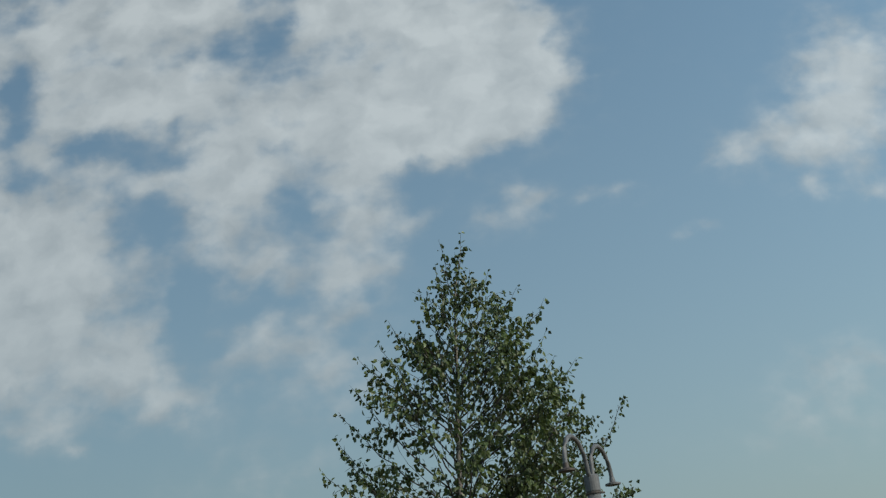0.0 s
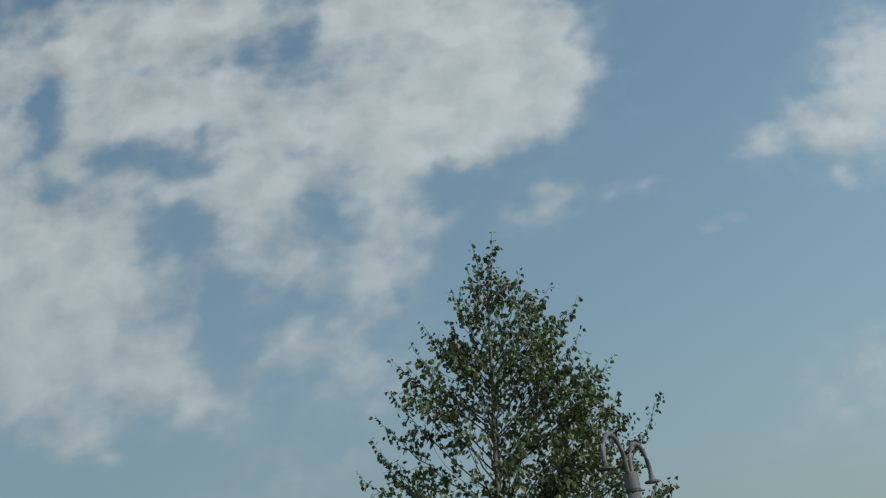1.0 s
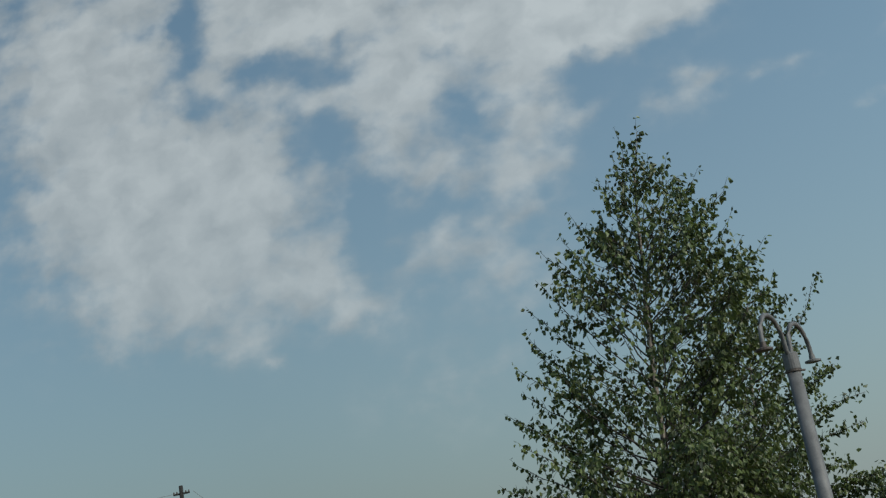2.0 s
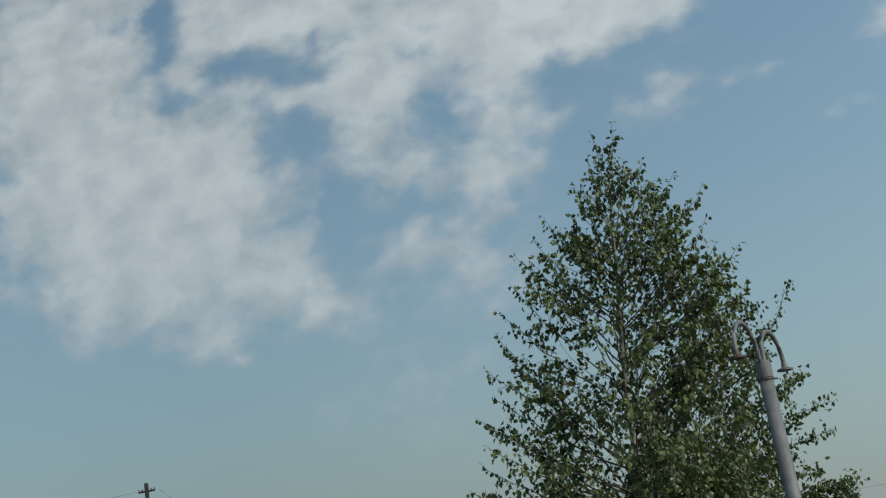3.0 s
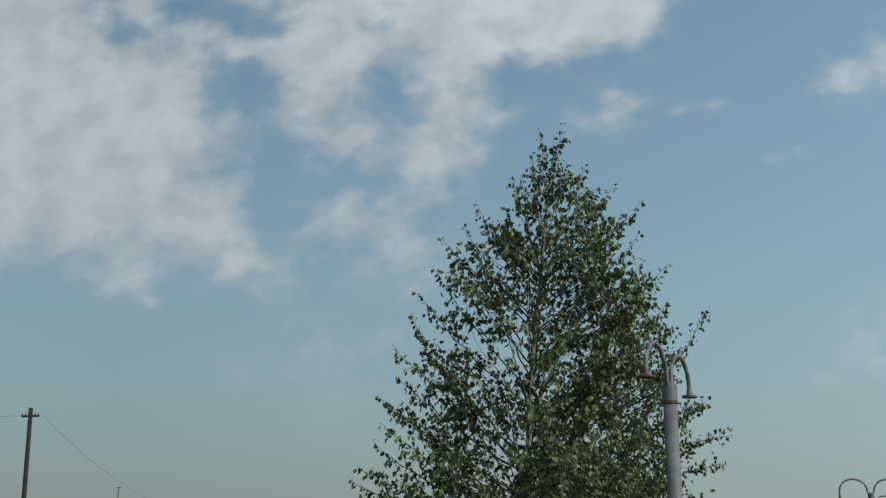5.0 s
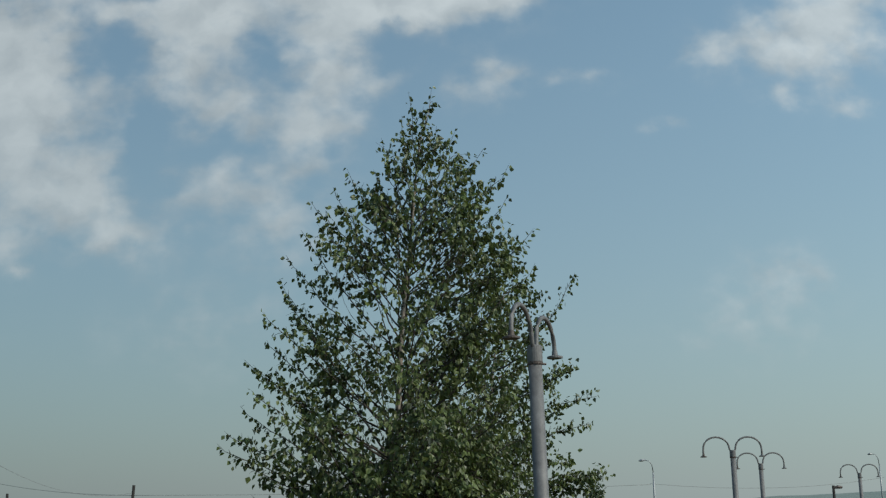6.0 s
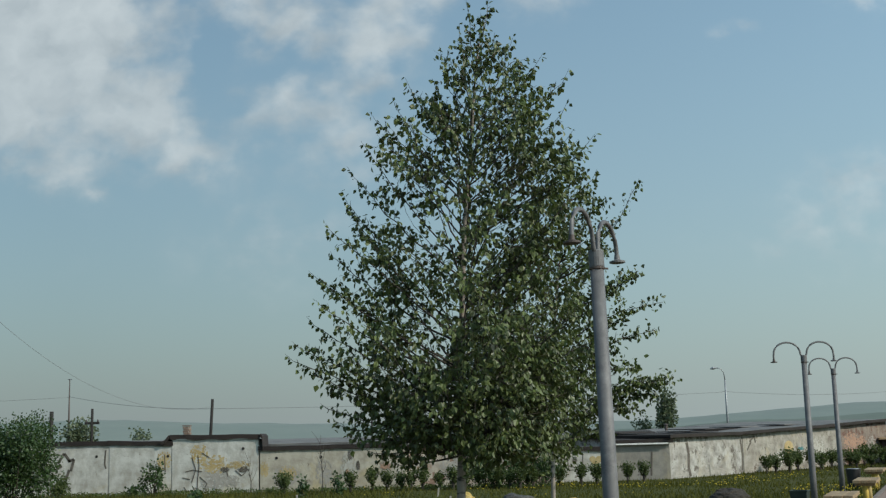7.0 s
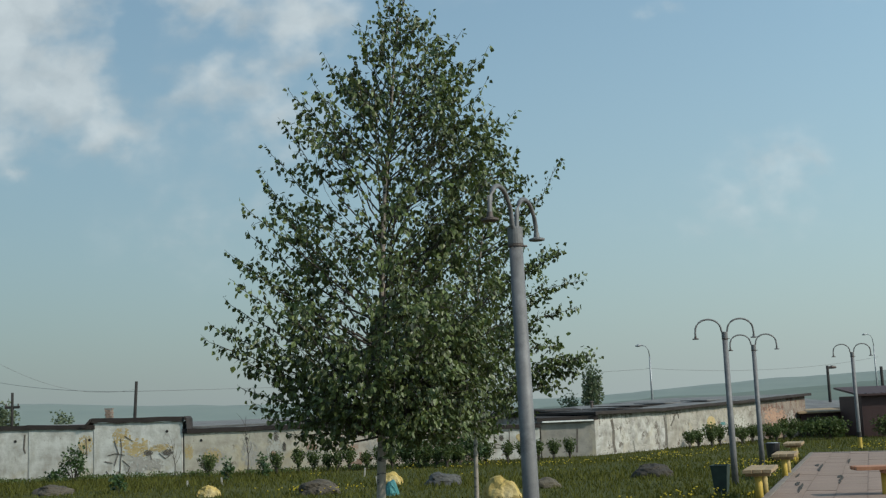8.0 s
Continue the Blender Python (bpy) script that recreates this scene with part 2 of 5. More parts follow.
SLAB = mottled("pink_grey_paving", (0.175, 0.118, 0.090), (0.255, 0.178, 0.138), 1.6, 0.9, 0, 0.4, 0.01, 50, per_object=0.06)
JOINT = mottled("paving_bed", (0.13, 0.098, 0.08), (0.20, 0.152, 0.125), 3, 0.95, 0, 0.4, 0.01)
CONCRETE = mottled("kerb_concrete", (0.13, 0.105, 0.086), (0.21, 0.172, 0.142), 3, 0.9, 0, 0.4, 0.01)
ROOF_FELT = mottled("brown_roofing_felt", (0.012, 0.009, 0.008), (0.036, 0.026, 0.022), 2, 0.9, 0, 0.5, 0.02)
ROOF_GREY = mottled("grey_roof_sheet", (0.085, 0.08, 0.076), (0.20, 0.19, 0.182), 1.2, 0.8, 0, 0.4, 0.02)
MAROON = mottled("maroon_sheet_metal", (0.034, 0.014, 0.013), (0.06, 0.027, 0.024), 0.8, 0.7, 0.1, 0.2, 0.01)
BRICK = mottled("chimney_brick", (0.15, 0.105, 0.08), (0.27, 0.195, 0.15), 6, 0.95, 0, 0.5, 0.01, 30, per_object=0.15)
MORTAR = mottled("mortar", (0.26, 0.24, 0.21), (0.38, 0.35, 0.31), 8, 0.95, 0, 0.4, 0.01)
WHITE_STAKE = mottled("whitewash", (0.6, 0.58, 0.54), (0.8, 0.79, 0.75), 8, 0.9, 0, 0.3, 0.005)
CABLE = mottled("weathered_cable", (0.13, 0.13, 0.13), (0.2, 0.2, 0.2), 5, 0.6, 0, 0)


def plaster(name, light, dark, peel, peel_amount, ochre=0.3):
    """Whitewashed render with grey grime, ochre stains and flaked spots."""

    def make(n, b):
        at = n.add("ShaderNodeTexCoord").outputs["Object"]
        tall = n.vmath("MULTIPLY", at, (1.0, 1.0, 0.35)).outputs[0]
        base = n.ramp(n.noise(at, 2.3, 8.0, 0.68).outputs["Fac"], [(0.36, dark), (0.58, light)])
        streak = n.noise(tall, 3.2, 6.0, 0.7).outputs["Fac"]
        col = n.mix(n.add("ShaderNodeMapRange", Value=streak, From_Min=0.48, From_Max=0.76, To_Max=0.8).outputs[0], base, (0.30, 0.27, 0.22))
        stain = n.noise(at, 0.9, 4.0, 0.7, 0.6).outputs["Fac"]
        col = n.mix(n.add("ShaderNodeMapRange", Value=stain, From_Min=0.55, From_Max=0.75, To_Max=ochre).outputs[0], col, (0.50, 0.38, 0.16))
        flake = n.noise(at, 2.1, 8.0, 0.75).outputs["Fac"]
        gone = n.add("ShaderNodeMapRange", Value=flake, From_Min=0.72 - peel_amount, From_Max=0.76 - peel_amount).outputs[0]
        col = n.mix(gone, col, peel)
        speck = n.noise(at, 9.0, 6.0, 0.7).outputs["Fac"]
        col = n.mix(n.add("ShaderNodeMapRange", Value=speck, From_Min=0.54, From_Max=0.66, To_Max=0.55).outputs[0], col, dark)
        n.put(b.inputs["Base Color"], col)
        b.inputs["Roughness"].default_value = 0.93
        fine = n.noise(at, 35.0, 4.0, 0.6).outputs["Fac"]
        return n.math("SUBTRACT", n.math("MULTIPLY", fine, 0.5), n.math("MULTIPLY", gone, 0.6)), 0.5, 0.02

    return surface(name, make)


PLASTER_WHITE = plaster("whitewashed_render", (0.54, 0.53, 0.49), (0.33, 0.31, 0.275), (0.24, 0.205, 0.17), 0.11)
PLASTER_CREAM = plaster("cream_render", (0.45, 0.41, 0.335), (0.29, 0.255, 0.20), (0.22, 0.175, 0.135), 0.13, 0.5)
PLASTER_GREY = plaster("grey_render", (0.27, 0.25, 0.22), (0.18, 0.165, 0.145), (0.14, 0.125, 0.11), 0.08, 0.2)
PLASTER_WORN = plaster("flaking_render", (0.50, 0.44, 0.37), (0.32, 0.275, 0.225), (0.24, 0.15, 0.11), 0.2, 0.3)
PLASTER_FLAKED = plaster("flaked_white_render", (0.43, 0.415, 0.385), (0.17, 0.157, 0.14), (0.13, 0.11, 0.092), 0.17, 0.2)
PLASTER_TAN = plaster("stained_tan_render", (0.36, 0.338, 0.298), (0.17, 0.148, 0.12), (0.14, 0.11, 0.085), 0.15, 0.4)
PLASTER_BRICKY = plaster("brick_red_render", (0.25, 0.205, 0.17), (0.14, 0.10, 0.08), (0.15, 0.08, 0.06), 0.19, 0.2)
PAINT_OCHRE = mottled("ochre_wall_paint", (0.32, 0.225, 0.09), (0.49, 0.39, 0.21), 5, 0.9, 0, 0.3, 0.005)
PAINT_DARK = mottled("dark_wall_paint", (0.06, 0.05, 0.042), (0.15, 0.128, 0.105), 6, 0.9, 0, 0.3, 0.005)
PAINT_GREY = mottled("grey_wall_paint", (0.27, 0.25, 0.22), (0.4, 0.37, 0.33), 5, 0.9, 0, 0.3, 0.005)
PAINT_PALE = mottled("pale_wall_paint", (0.34, 0.32, 0.28), (0.46, 0.44, 0.39), 6, 0.9, 0, 0.3, 0.005)
PAINT_RUST = mottled("rust_wall_paint", (0.30, 0.17, 0.11), (0.42, 0.27, 0.19), 6, 0.9, 0, 0.3, 0.005)


def bark(name):
    def make(n, b):
        at = n.add("ShaderNodeTexCoord").outputs["Object"]
        bands = n.noise(n.vmath("MULTIPLY", at, (6.0, 6.0, 22.0)).outputs[0], 1.0, 4.0, 0.6).outputs["Fac"]
        patch = n.noise(at, 4.0, 4.0, 0.6).outputs["Fac"]
        col = n.mix(patch, (0.15, 0.125, 0.104), (0.36, 0.315, 0.27))
        col = n.mix(n.add("ShaderNodeMapRange", Value=bands, From_Min=0.56, From_Max=0.64).outputs[0], col, (0.045, 0.04, 0.035))
        n.put(b.inputs["Base Color"], col)
        b.inputs["Roughness"].default_value = 0.9
        return bands, 0.5, 0.01

    return surface(name, make)


BIRCH_BARK = bark("birch_bark")
TWIG = mottled("twig_bark", (0.035, 0.028, 0.023), (0.085, 0.07, 0.056), 12, 0.9, 0, 0.3, 0.003)


def meadow():
    def make(n, b):
        at = n.add("ShaderNodeTexCoord").outputs["Object"]
        big = n.noise(at, 0.35, 5.0, 0.6).outputs["Fac"]
        mid = n.noise(at, 2.6, 5.0, 0.65).outputs["Fac"]
        fine = n.noise(at, 24.0, 4.0, 0.7).outputs["Fac"]
        f = n.math("ADD", n.math("MULTIPLY", mid, 0.55), n.math("MULTIPLY", fine, 0.45))
        col = n.ramp(f, [(0.3, (0.032, 0.036, 0.010)), (0.5, (0.054, 0.059, 0.015)), (0.7, (0.088, 0.090, 0.024))])
        col = n.mix(n.add("ShaderNodeMapRange", Value=big, From_Min=0.55, From_Max=0.72, To_Max=0.7).outputs[0], col, (0.11, 0.10, 0.045))
        n.put(b.inputs["Base Color"], col)
        b.inputs["Roughness"].default_value = 0.95
        b.inputs["Specular IOR Level"].default_value = 0.15
        return f, 0.8, 0.06

    return surface("meadow", make)


MEADOW = meadow()
# aerial haze is painted into both hill colours, paler on the far ridge
HILL_FOREST = mottled("haze_tinted_far_forest", (0.145, 0.178, 0.160), (0.18, 0.21, 0.187), 0.012, 0.95, 0, 0, grain=0.08)
HILL_NEAR = mottled("haze_tinted_near_forest", (0.085, 0.112, 0.09), (0.118, 0.145, 0.115), 0.02, 0.95, 0, 0, grain=0.12)

# ---------------------------------------------------------------- mesh helpers


def mesh_of(name, bm, material, smooth=False):
    me = bpy.data.meshes.new(name)
    bmesh.ops.recalc_face_normals(bm, faces=bm.faces)
    bm.to_mesh(me)
    bm.free()
    me.materials.append(material)
    if smooth:
        me.polygons.foreach_set("use_smooth", [True] * len(me.polygons))
    return me


def part(name, bm, material, parent, label="", smooth=False, kind=""):
    ob = new(name, mesh_of(name, bm, material, smooth))
    ob.parent = parent
    return tagged(ob, label, kind=kind)


def raw(name, verts, faces, material, parent=None):
    me = bpy.data.meshes.new(name)
    me.from_pydata(verts, [], faces)
    me.materials.append(material)
    ob = new(name, me)
    ob.parent = parent
    return ob


def thing(name, m, label, category, group="", kind=""):
    ob = new(name)
    ob.matrix_basis = m
    ob.empty_display_size = 0.1
    return tagged(ob, label, category, group, kind)


def box(bm, x0, x1, y0, y1, z0, z1, bevel=0.0):
    made = bmesh.ops.create_cube(bm, size=1, matrix=Matrix.Translation(((x0 + x1) / 2, (y0 + y1) / 2, (z0 + z1) / 2)) @ Matrix.Diagonal((x1 - x0, y1 - y0, z1 - z0, 1)))
    if bevel:
        es = {e for v in made["verts"] for e in v.link_edges}
        bmesh.ops.bevel(bm, geom=list(es), offset=bevel, segments=2, affect="EDGES", profile=0.6)
    return bm


def boxed(*a, **k):
    return box(bmesh.new(), *a, **k)


def tube(bm, pts, radii, sides=8, cap=True):
    """A round bar along pts."""
    rings = []
    pts = [Vector(p) for p in pts]
    for k, p in enumerate(pts):
        d = (pts[min(k + 1, len(pts) - 1)] - pts[max(k - 1, 0)]).normalized()
        side = d.cross(Vector((0.31, 0.95, 0.05)) if abs(d.z) > 0.8 else Vector((0, 0, 1))).normalized()
        up = side.cross(d)
        r = radii[k] if isinstance(radii, (list, tuple)) else radii
        rings.append([bm.verts.new(p + (side * math.cos(a) + up * math.sin(a)) * r) for a in (2 * math.pi * j / sides for j in range(sides))])
    for a, b in zip(rings, rings[1:]):
        for j in range(sides):
            bm.faces.new((a[j], a[(j + 1) % sides], b[(j + 1) % sides], b[j]))
    if cap:
        bm.faces.new(rings[0][::-1])
        bm.faces.new(rings[-1])
    return bm


def turned(bm, profile, sides=20):
    """A body of revolution about z from (radius, z) pairs."""
    rings = [[bm.verts.new((r * math.cos(a), r * math.sin(a), z)) for a in (2 * math.pi * j / sides for j in range(sides))] for r, z in profile]
    for a, b in zip(rings, rings[1:]):
        for j in range(sides):
            bm.faces.new((a[j], a[(j + 1) % sides], b[(j + 1) % sides], b[j]))
    bm.faces.new(rings[0][::-1])
    bm.faces.new(rings[-1])
    return bm


def prism(bm, outline, y0, y1):
    """A slab from an x-z outline between two depths."""
    a = [bm.verts.new((x, y0, z)) for x, z in outline]
    b = [bm.verts.new((x, y1, z)) for x, z in outline]
    bm.faces.new(a)
    bm.faces.new(b[::-1])
    for k in range(len(a)):
        j = (k + 1) % len(a)
        bm.faces.new((a[k], b[k], b[j], a[j]))
    return bm


# ---------------------------------------------------------------- ground and distance


def build_ground():
    xs = [-3000, -1200, -500, -200, -90] + [-45 + 1.5 * k for k in range(61)] + [90, 200, 500, 1200, 3000]
    ys = [-3000, -1200, -400, -120, -40, -15] + [-5 + 1.5 * k for k in range(44)] + [80, 120, 200, 400, 900, 2000, 4000]
    verts = []
    for y in ys:
        for x in xs:
            bump = 0.05 * noise.noise((x * 0.23, y * 0.23, 0)) if abs(x) < 46 and 0 < y < 62 else 0
            verts.append((x, y, bump - 0.03))
    w = len(xs)
    faces = [(j * w + i, j * w + i + 1, (j + 1) * w + i + 1, (j + 1) * w + i) for j in range(len(ys) - 1) for i in range(w - 1)]
    ob = raw("ground", verts, faces, MEADOW)
    ob.data.polygons.foreach_set("use_smooth", [True] * len(faces))
    tagged(ob, "uneven meadow ground with short green grass and weeds", "ground", kind="structure")


def build_hill(name, y, crest, material, label, seed):
    """A wooded ridge: crest is (x, height) along it."""
    bm = bmesh.new()
    n = 160
    xs = [crest[0][0] + (crest[-1][0] - crest[0][0]) * k / n for k in range(n + 1)]
    rows = []
    for d, part_of in ((-260, 0.0), (-160, 0.55), (-60, 0.9), (0, 1.0), (180, 0.6), (500, 0.0)):
        row = []
        for x in xs:
            h = float(np.interp(x, [c[0] for c in crest], [c[1] for c in crest]))
            h = h * part_of + (2.2 * noise.noise((x * 0.02 + seed, d * 0.02, 0)) + 0.8 * noise.noise((x * 0.09, d * 0.05, seed))) * (0.3 + part_of * 0.7)
            row.append(bm.verts.new((x, y + d, h if part_of else -2)))
        rows.append(row)
    for a, b in zip(rows, rows[1:]):
        for k in range(n):
            bm.faces.new((a[k], a[k + 1], b[k + 1], b[k]))
    ob = new(name, mesh_of(name, bm, material, True))
    tagged(ob, label, "hill", kind="structure")


build_ground()
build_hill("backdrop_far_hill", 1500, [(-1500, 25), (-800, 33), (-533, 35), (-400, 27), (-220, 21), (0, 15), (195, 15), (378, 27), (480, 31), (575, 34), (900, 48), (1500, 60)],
           HILL_FOREST, "wooded ridge on the skyline, its blue-green colour paled for haze", 3)
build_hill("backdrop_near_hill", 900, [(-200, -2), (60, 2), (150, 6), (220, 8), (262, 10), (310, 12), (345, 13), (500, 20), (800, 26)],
           HILL_NEAR, "darker wooded slope below the far ridge, its colour greyed for haze", 8)

# ---------------------------------------------------------------- garages


def garage(name, label, x0, x1, top, y0, depth, wall_mat, roof_mat=ROOF_GREY, lip=0.13, rise=0.0, turn=0.0, top_end=None, over=0.12):
    """A low rendered garage: wall body, felt roof edge and roof deck. Runs along x from the corner (x0, y0), turned about it."""
    width = x1 - x0
    t1 = top if top_end is None else top_end
    ob = thing(name, pose(x0, y0, 0, 0, 0, turn), label, "garage", "garages along the meadow")
    wall = prism(bmesh.new(), [(0, -0.1), (width, -0.1), (width, t1 - lip), (0, top - lip)], 0, depth)
    bmesh.ops.bevel(wall, geom=[e for e in wall.edges if abs(e.verts[0].co.z - e.verts[1].co.z) > 0.5], offset=0.014, segments=2, affect="EDGES")
    part("wall", wall, wall_mat, ob)
    deck, edge = bmesh.new(), bmesh.new()
    n = 24
    rows = []
    for k in range(n + 1):
        x = -over + (width + 2 * over) * k / n
        z = top + (t1 - top) * k / n + 0.018 * noise.noise((x * 1.3 + x0, y0, 0))
        drop = lip + 0.03 * noise.noise((x * 2.1 + x0, 5, 0))
        rows.append((x, z, drop))
    for a, b in zip(rows, rows[1:]):
        for bm, y_front, y_back, hi, lo in ((deck, -over + 0.06, depth + over, 0.0, -0.08), (edge, -over - 0.01, -over + 0.057, 0.012, None)):
            q = []
            for x, z, drop in (a, b):
                r0 = rise * (y_front + over) / (depth + 2 * over)
                r1 = rise * (y_back + over) / (depth + 2 * over)
                low = -drop if lo is None else lo
                q.append([bm.verts.new(c) for c in ((x, y_front, z + hi + r0), (x, y_back, z + hi + r1), (x, y_back, z + low + r1), (x, y_front, z + low + r0))])
            for j in range(4):
                bm.faces.new((q[0][j], q[1][j], q[1][(j + 1) % 4], q[0][(j + 1) % 4]))
            if a is rows[0]:
                bm.faces.new(q[0])
            if b is rows[-1]:
                bm.faces.new(q[1][::-1])
    for bm in (deck, edge):
        bmesh.ops.remove_doubles(bm, verts=bm.verts, dist=0.0005)
    part("roof", deck, roof_mat, ob, "weathered flat roof deck")
    part("roof_edge", edge, ROOF_FELT, ob, "dark brown felt roof edge")
    return ob


def daub(parent, material, x, z, w, h, seed, name="wall_painting", label="", y=-0.006):
    """A ragged patch of old paint on a wall face."""
    bm = bmesh.new()
    r = random.Random(int(seed * 10))
    n = 9
    for _ in range(170):
        a0, d0 = r.uniform(0, 2 * math.pi), r.random() ** 0.6 * 0.5
        cx, cz = x + math.cos(a0) * w * d0, z + math.sin(a0) * h * d0
        size = r.uniform(0.010, 0.068) * (1.2 - d0)
        pts = []
        for k in range(n):
            a = 2 * math.pi * k / n
            q = size * (1 + 0.6 * noise.noise((math.cos(a) * 1.3 + cx * 9, math.sin(a) * 1.3 + cz * 9, seed)))
            pts.append(bm.verts.new((cx + math.cos(a) * w * q, y - r.random() * 0.001, cz + math.sin(a) * h * q * 1.1)))
        bm.faces.new(pts)
        back = [bm.verts.new((v.co.x, 0.01, v.co.z)) for v in pts]
        for k in range(n):
            bm.faces.new((pts[k], back[k], back[(k + 1) % n], pts[(k + 1) % n]))
    return part(name, bm, material, parent, label, kind="stuff")


def stroke(parent, material, pts, wide, name="painted_line", y=-0.008):
    bm = bmesh.new()
    for (xa, za), (xb, zb) in zip(pts, pts[1:]):
        d = Vector((xb - xa, 0, zb - za))
        side = Vector((-d.z, 0, d.x)).normalized() * wide / 2
        a, b = Vector((xa, y, za)), Vector((xb, y, zb))
        q = [bm.verts.new(p) for p in (a - side, b - side, b + side, a + side)]
        r = [bm.verts.new((v.co.x, 0.01, v.co.z)) for v in q]
        bm.faces.new(q)
        for k in range(4):
            bm.faces.new((q[k], r[k], r[(k + 1) % 4], q[(k + 1) % 4]))
    return part(name, bm, material, parent, kind="stuff")


def vent(parent, x, z):
    part("vent_hole", tube(bmesh.new(), [(x, 0.02, z), (x, -0.012, z)], 0.045, 12), TAR_WOOD, parent, "dark round vent hole")


Y_A = 37.4
g1 = garage("garage", "long whitewashed garage wall with a dark felt roof edge", -26.0, -13.283, 1.74, Y_A + 0.015, 6.5, PLASTER_WHITE, over=0.045)
g2 = garage("garage", "whitewashed garage with faded ochre stains", -13.28, -11.203, 1.74, Y_A, 6.5, PLASTER_WHITE, top_end=1.66, over=0.045)
g3 = garage("garage", "taller garage with worn ochre and black wall paintings", -11.2, -8.35, 1.87, Y_A - 0.014, 0.7, PLASTER_WHITE, over=0.05, lip=0.14, top_end=1.82)
g4 = garage("garage", "cream garage wall with flaking render", -8.31, -3.6, 1.42, Y_A, 6.5, PLASTER_CREAM, over=0.045)
g5 = garage("garage", "stained garage wall behind the birch", -3.55, 1.1, 1.36, Y_A + 0.9, 6.5, PLASTER_WORN, over=0.045)
g6 = garage("garage", "white garage wall with a faded heart painting", 1.2, 3.25, 1.12, 39.6, 6.5, PLASTER_WHITE, over=0.045)
g7 = garage("garage", "bare grey garage wall with a pale gutter strip", 3.3, 5.15, 1.3, 39.8, 6.5, PLASTER_GREY, ROOF_FELT, rise=0.32)
for name, line in (("roof_edge", ((-0.34, 1.66), (-0.22, 1.70), (-0.09, 1.86))), ("roof_edge", ((2.93, 1.83), (2.99, 1.76), (3.01, 1.40)))):
    bm = bmesh.new()
    for a, b in zip(line, line[1:]):
        prism(bm, [(a[0], a[1] - 0.10), (b[0] + 0.01, b[1] - 0.10), (b[0] + 0.01, b[1] + 0.012), (a[0], a[1] + 0.012)], -0.115, 0.8)
    part(name, bm, ROOF_FELT, g3, "felt edge turned down over the step")
TURN_C = 48.2


def along_c(d):
    """A place along the front of the slanting garage row."""
    return 5.15 + d * math.cos(radians(TURN_C)), 39.85 + d * math.sin(radians(TURN_C))


def slanting(label, d0, d1, z0, z1, mat, rise=0.07, roof=ROOF_GREY):
    x, y = along_c(d0)
    return garage("garage", label, x, x + d1 - d0 - 0.03, z0, y, 7.0, mat, roof, turn=TURN_C, rise=rise, over=0.22, top_end=z1, lip=0.10)


g8 = slanting("white flaking garage wall with a dark crack", 0.0, 4.69, 1.44, 1.47, PLASTER_FLAKED, roof=ROOF_FELT)
g10 = slanting("cream garage wall with a painted yellow sun", 4.69, 12.08, 1.47, 1.68, PLASTER_TAN, 0.06)
g11 = slanting("garage with reddish brick showing under flaking render", 12.08, 16.71, 1.68, 1.84, PLASTER_BRICKY, 0.06)

# ---------------------------------------------------------------- trees


